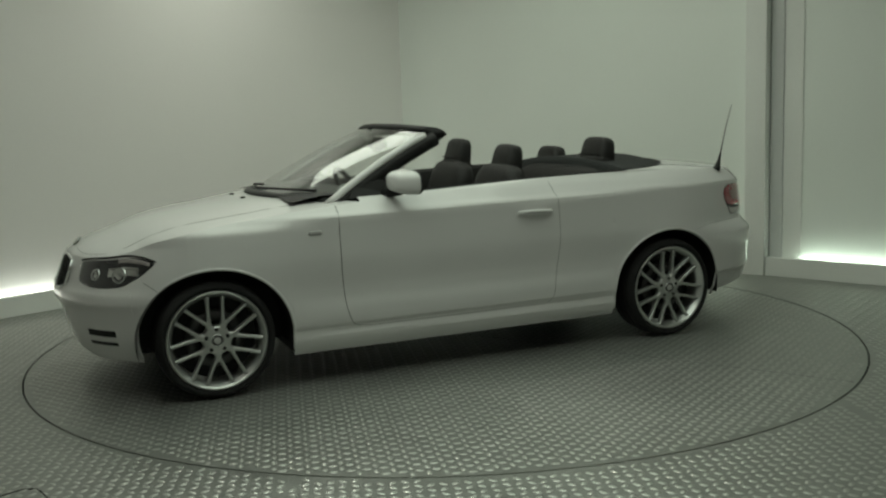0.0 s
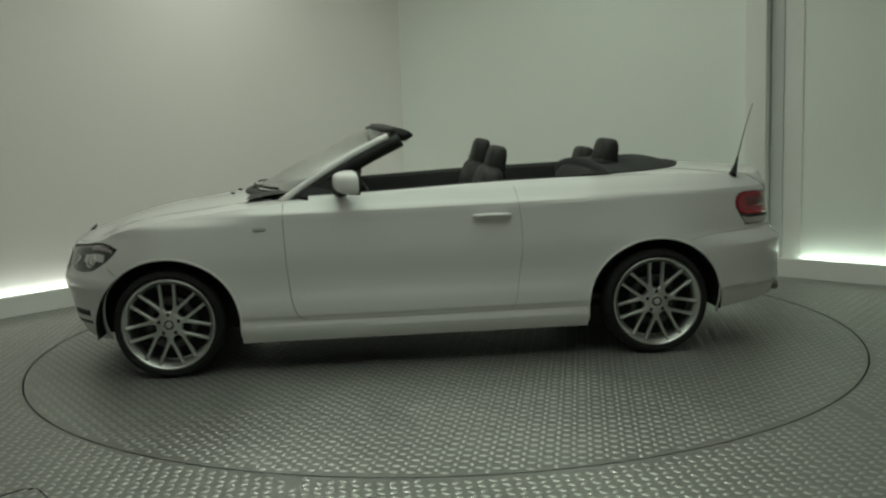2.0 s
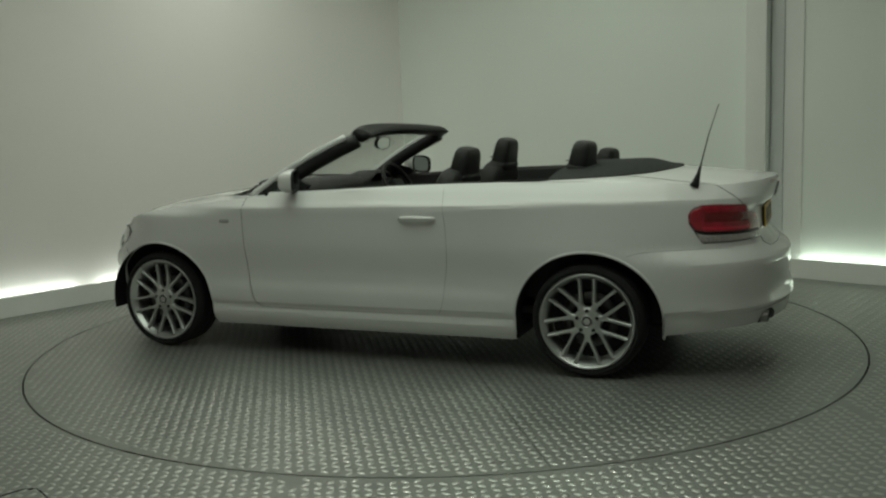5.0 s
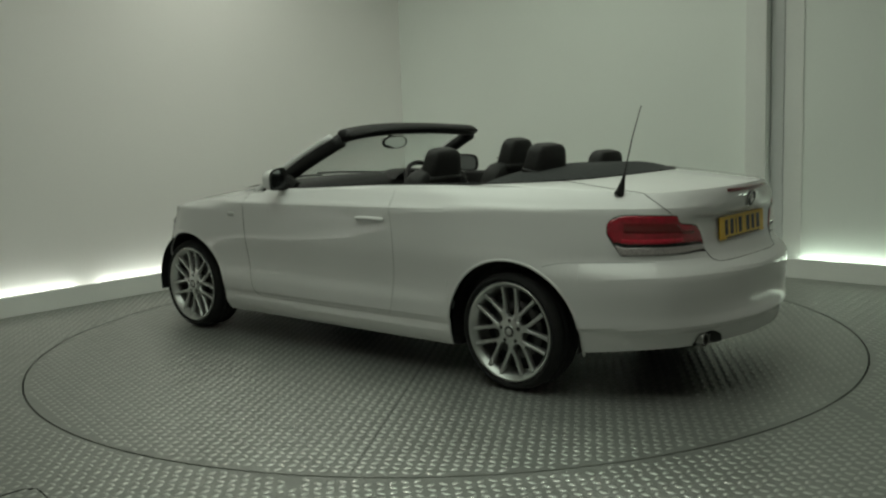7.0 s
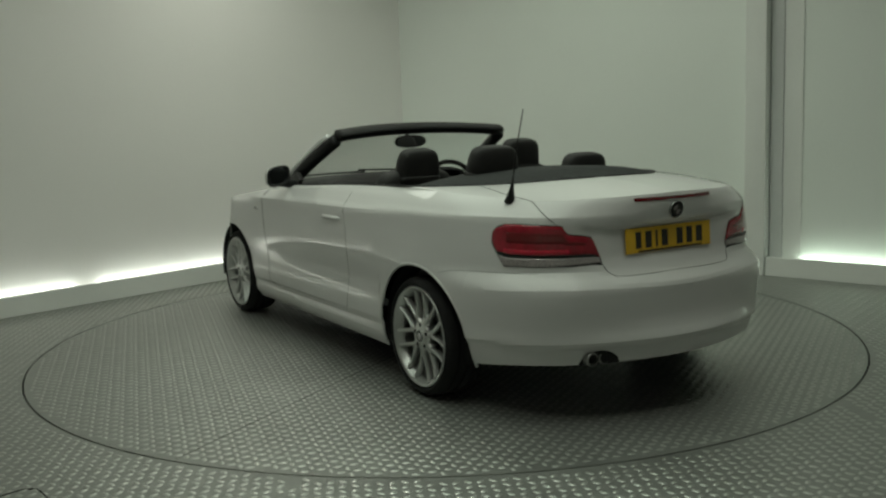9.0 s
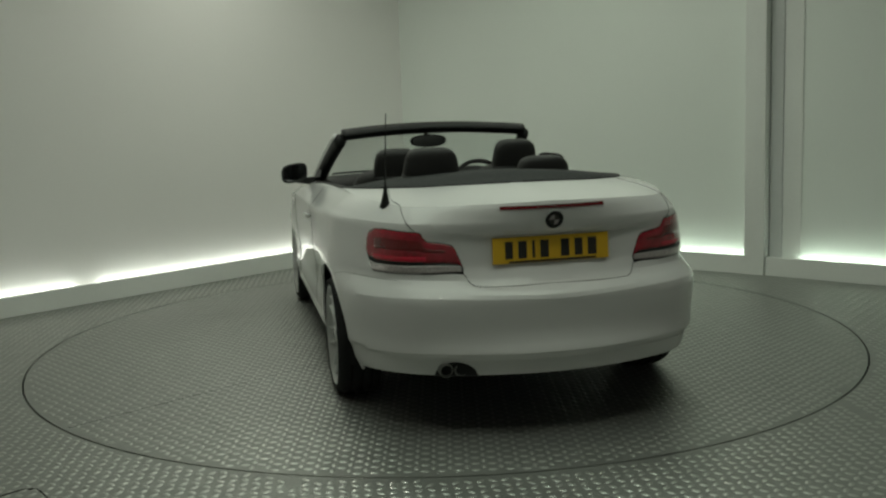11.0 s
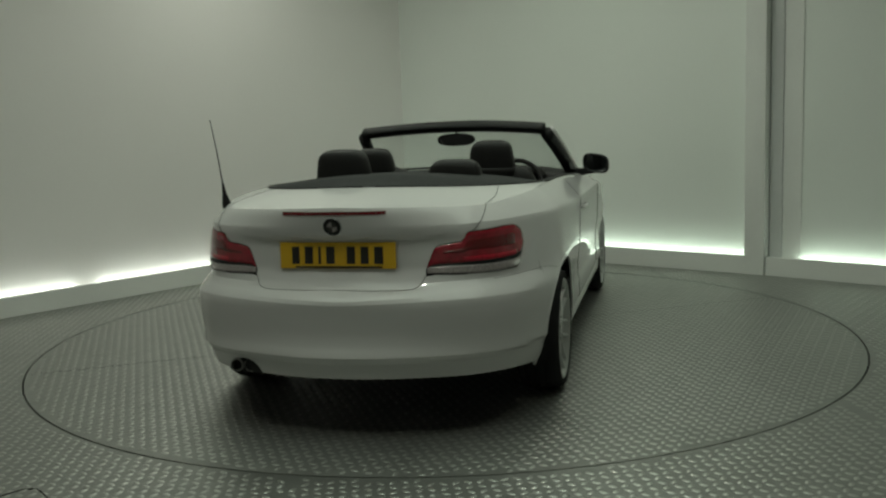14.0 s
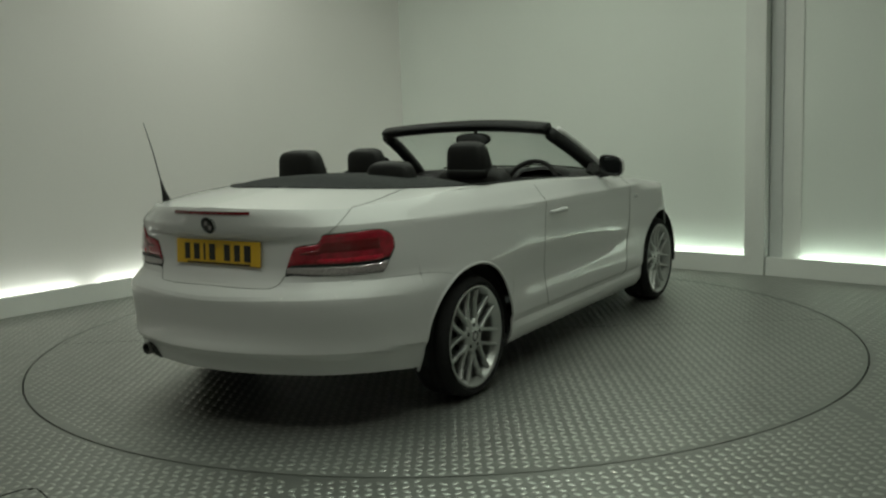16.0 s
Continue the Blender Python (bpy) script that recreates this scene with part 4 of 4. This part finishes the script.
# ---- cabin ----
cabin = new("cabin")
cabin.parent = car
tagged(cabin, "dark cabin lining with black leather")
part("floor_lining", mesh_of(*box(-1.10, .95, -.74, .74, .30, .34, .01), FABRIC), cabin)
for sg in (1, -1):
    card = [[(x, sg * (y - d), z - h) for x, y, z in [(p[0], p[1], rim_z(p[0], p[1])) for p in OPENING[:290:6]]] for d, h in ((-.006, .004), (.0, -.006), (.02, -.006), (.03, .02), (.035, .30), (.05, .62))]
    part("side_lining", mesh_of(*grid(card), LEATHER, True), cabin)
part("bulkhead", mesh_of(*box(-1.16, -1.10, -.70, .70, .34, .985, .02), FABRIC), cabin)
dash = [[(x, y, z + .02 * (1 - (y / .7) ** 2)) for y in np.linspace(-.70, .70, 20)] for x, z in ((.90, .935), (.74, .962), (.60, .968), (.47, .950), (.40, .90), (.42, .70), (.50, .50))]
part("dashboard", mesh_of(*grid(dash), BLACK), cabin, "black moulded dashboard")
hood = [[(x, -.365 + w * c, z + h * math.sqrt(max(0, 1 - c * c))) for c in np.linspace(-1, 1, 14)] for x, w, z, h in ((.62, .10, .955, .020), (.54, .17, .955, .050), (.40, .18, .945, .062), (.385, .165, .94, .05))]
part("instrument_hood", mesh_of(*grid(hood), BLACK), cabin)
part("centre_console", mesh_of(*box(-.45, .50, -.12, .12, .34, .62, .03), BLACK), cabin)
steer = new("steering_wheel")
steer.parent = car
steer.matrix_basis = pose(.245, -.36, .885, 0, -62, 0)
tagged(steer, "black leather steering wheel")
part("wheel_rim", mesh_of(*tube([(.182 * math.cos(a), .182 * math.sin(a), 0) for a in np.linspace(0, 2 * math.pi, 40, endpoint=False)], .0155, 10, closed=True), LEATHER), steer)
part("boss", mesh_of(*box(-.07, .07, -.075, .075, -.05, .012, .02), BLACK), steer)
for a in (math.pi, math.pi / 2, -math.pi / 2):
    part("wheel_spoke", mesh_of(*tube([(.06 * math.cos(a), .06 * math.sin(a), 0), (.175 * math.cos(a), .175 * math.sin(a), 0)], .014, 8), BLACK), steer)


def cushion(sx_, sy_, sz_, power=.45, n=20, m=12):
    """A padded block: a superellipsoid."""
    P = []
    for a in np.linspace(-math.pi / 2, math.pi / 2, m):
        row = []
        for b in np.linspace(0, 2 * math.pi, n, endpoint=False):
            e = lambda q: abs(q) ** power * math.copysign(1, q)
            row.append((sx_ / 2 * e(math.cos(a)) * e(math.cos(b)), sy_ / 2 * e(math.cos(a)) * e(math.sin(b)), sz_ / 2 * e(math.sin(a))))
        P.append(row)
    return grid(P, closed_u=True)


def headrest(parent, x, y, z, w, h, d, tilt):
    v, f = cushion(d, w, h)
    v = [(p[0] * (1 - .22 * (p[2] / h + .5)), p[1] * (1.05 - .20 * (p[2] / h + .5) ** 1.5), p[2]) for p in v]
    hr = part("headrest", mesh_of(*moved((v, f), pose(x, y, z, 0, tilt, 0)), LEATHER), parent, "padded black leather headrest")
    v, f = cushion(d * 1.06, w * 1.06, h * .30)
    part("lower_pad", mesh_of(*moved((v, f), pose(x, y, z, 0, tilt, 0) @ Matrix.Translation((0, 0, -h * .36))), LEATHER), hr)
    part("seat_seam", mesh_of(*tube([tuple(pose(x, y, z, 0, tilt, 0) @ Vector((d / 2 + .001, yy, -h * .16))) for yy in np.linspace(-w * .42, w * .42, 8)], .003, 6), BLACK), hr)
    for dy in (-.055, .055):
        part("post", mesh_of(*tube([(x - .0, y + dy, z - h * .45), (x + .02, y + dy, z - h * .45 - .10)], .007, 8), CHROME), parent)


for y in (.36, -.36):
    seat = new("front_seat")
    seat.parent = car
    tagged(seat, "black leather front seat with headrest")
    part("seat_base", mesh_of(*moved(cushion(.54, .52, .20), pose(-.08, y, .50, 0, -8, 0)), LEATHER), seat)
    part("backrest", mesh_of(*moved(cushion(.15, .52, .66), pose(-.41, y, .735, 0, -14, 0)), LEATHER), seat)
    headrest(seat, -.515, y, 1.103 if y < 0 else 1.073, .262, .20, .125, -12)
bench = new("rear_seat")
bench.parent = car
tagged(bench, "black leather rear bench with two headrests")
part("seat_base", mesh_of(*moved(cushion(.48, 1.16, .18), pose(-.80, 0, .52)), LEATHER), bench)
part("backrest", mesh_of(*moved(cushion(.16, 1.20, .60), pose(-1.06, 0, .72, 0, -14, 0)), LEATHER), bench)
for y in (.30, -.30):
    headrest(bench, -1.19, y, 1.103 if y > 0 else 1.040, .285, .175, .125, -10)

# Folded-roof cover behind the rear seats.
k0 = int(np.argmax(OPENING[:, 0] < -1.10))
cover = []
for t in np.linspace(0, 1, 14):
    row = []
    for x, y in OPENING[k0::4]:
        crown = .058 * float(ease((x + 1.71) / .26)) + .005
        row.append((x, y * (1 - t), rim_z(x, y) - .002 + crown * (1 - (1 - t) ** 2.2)))
    cover.append(row)
v, f = grid(cover)
edge_wall = [[row[0] for row in cover], [(row[0][0] + .015, row[0][1] * .98, row[0][2] - .02) for row in cover], [(row[0][0] + .01, row[0][1] * .97, row[0][2] - .14) for row in cover]]
v2, f2 = grid(edge_wall)
whole = joined((v, [tuple(reversed(q)) for q in f]), (v2, f2))
part("roof_cover", mesh_of(*joined(whole, mirrored(*whole)), FABRIC), car, "dark grey folded-roof cover")
both(tube([(p[0], p[1] - .002, rim_z(p[0], p[1]) + .002) for p in OPENING[4::6]], .006, 6), "belt_seal", BLACK)


# ---- motion: the turntable carries the car round at an even pace ----
TURN_START, TURN_RATE = 202.718, -9.072
OFFSET = pose(0.21, -0.033, 0.0)


def motions():
    times = [0.0, 0.1] + [0.5 * k for k in range(1, 32)] + [15.9, 16.0]
    walk(turntable, [(t, pose(0, 0, 0, 0, 0, TURN_START + TURN_RATE * t)) for t in times])
    walk(car, [(t, pose(0, 0, 0, 0, 0, TURN_START + TURN_RATE * t) @ OFFSET) for t in times])


motions()
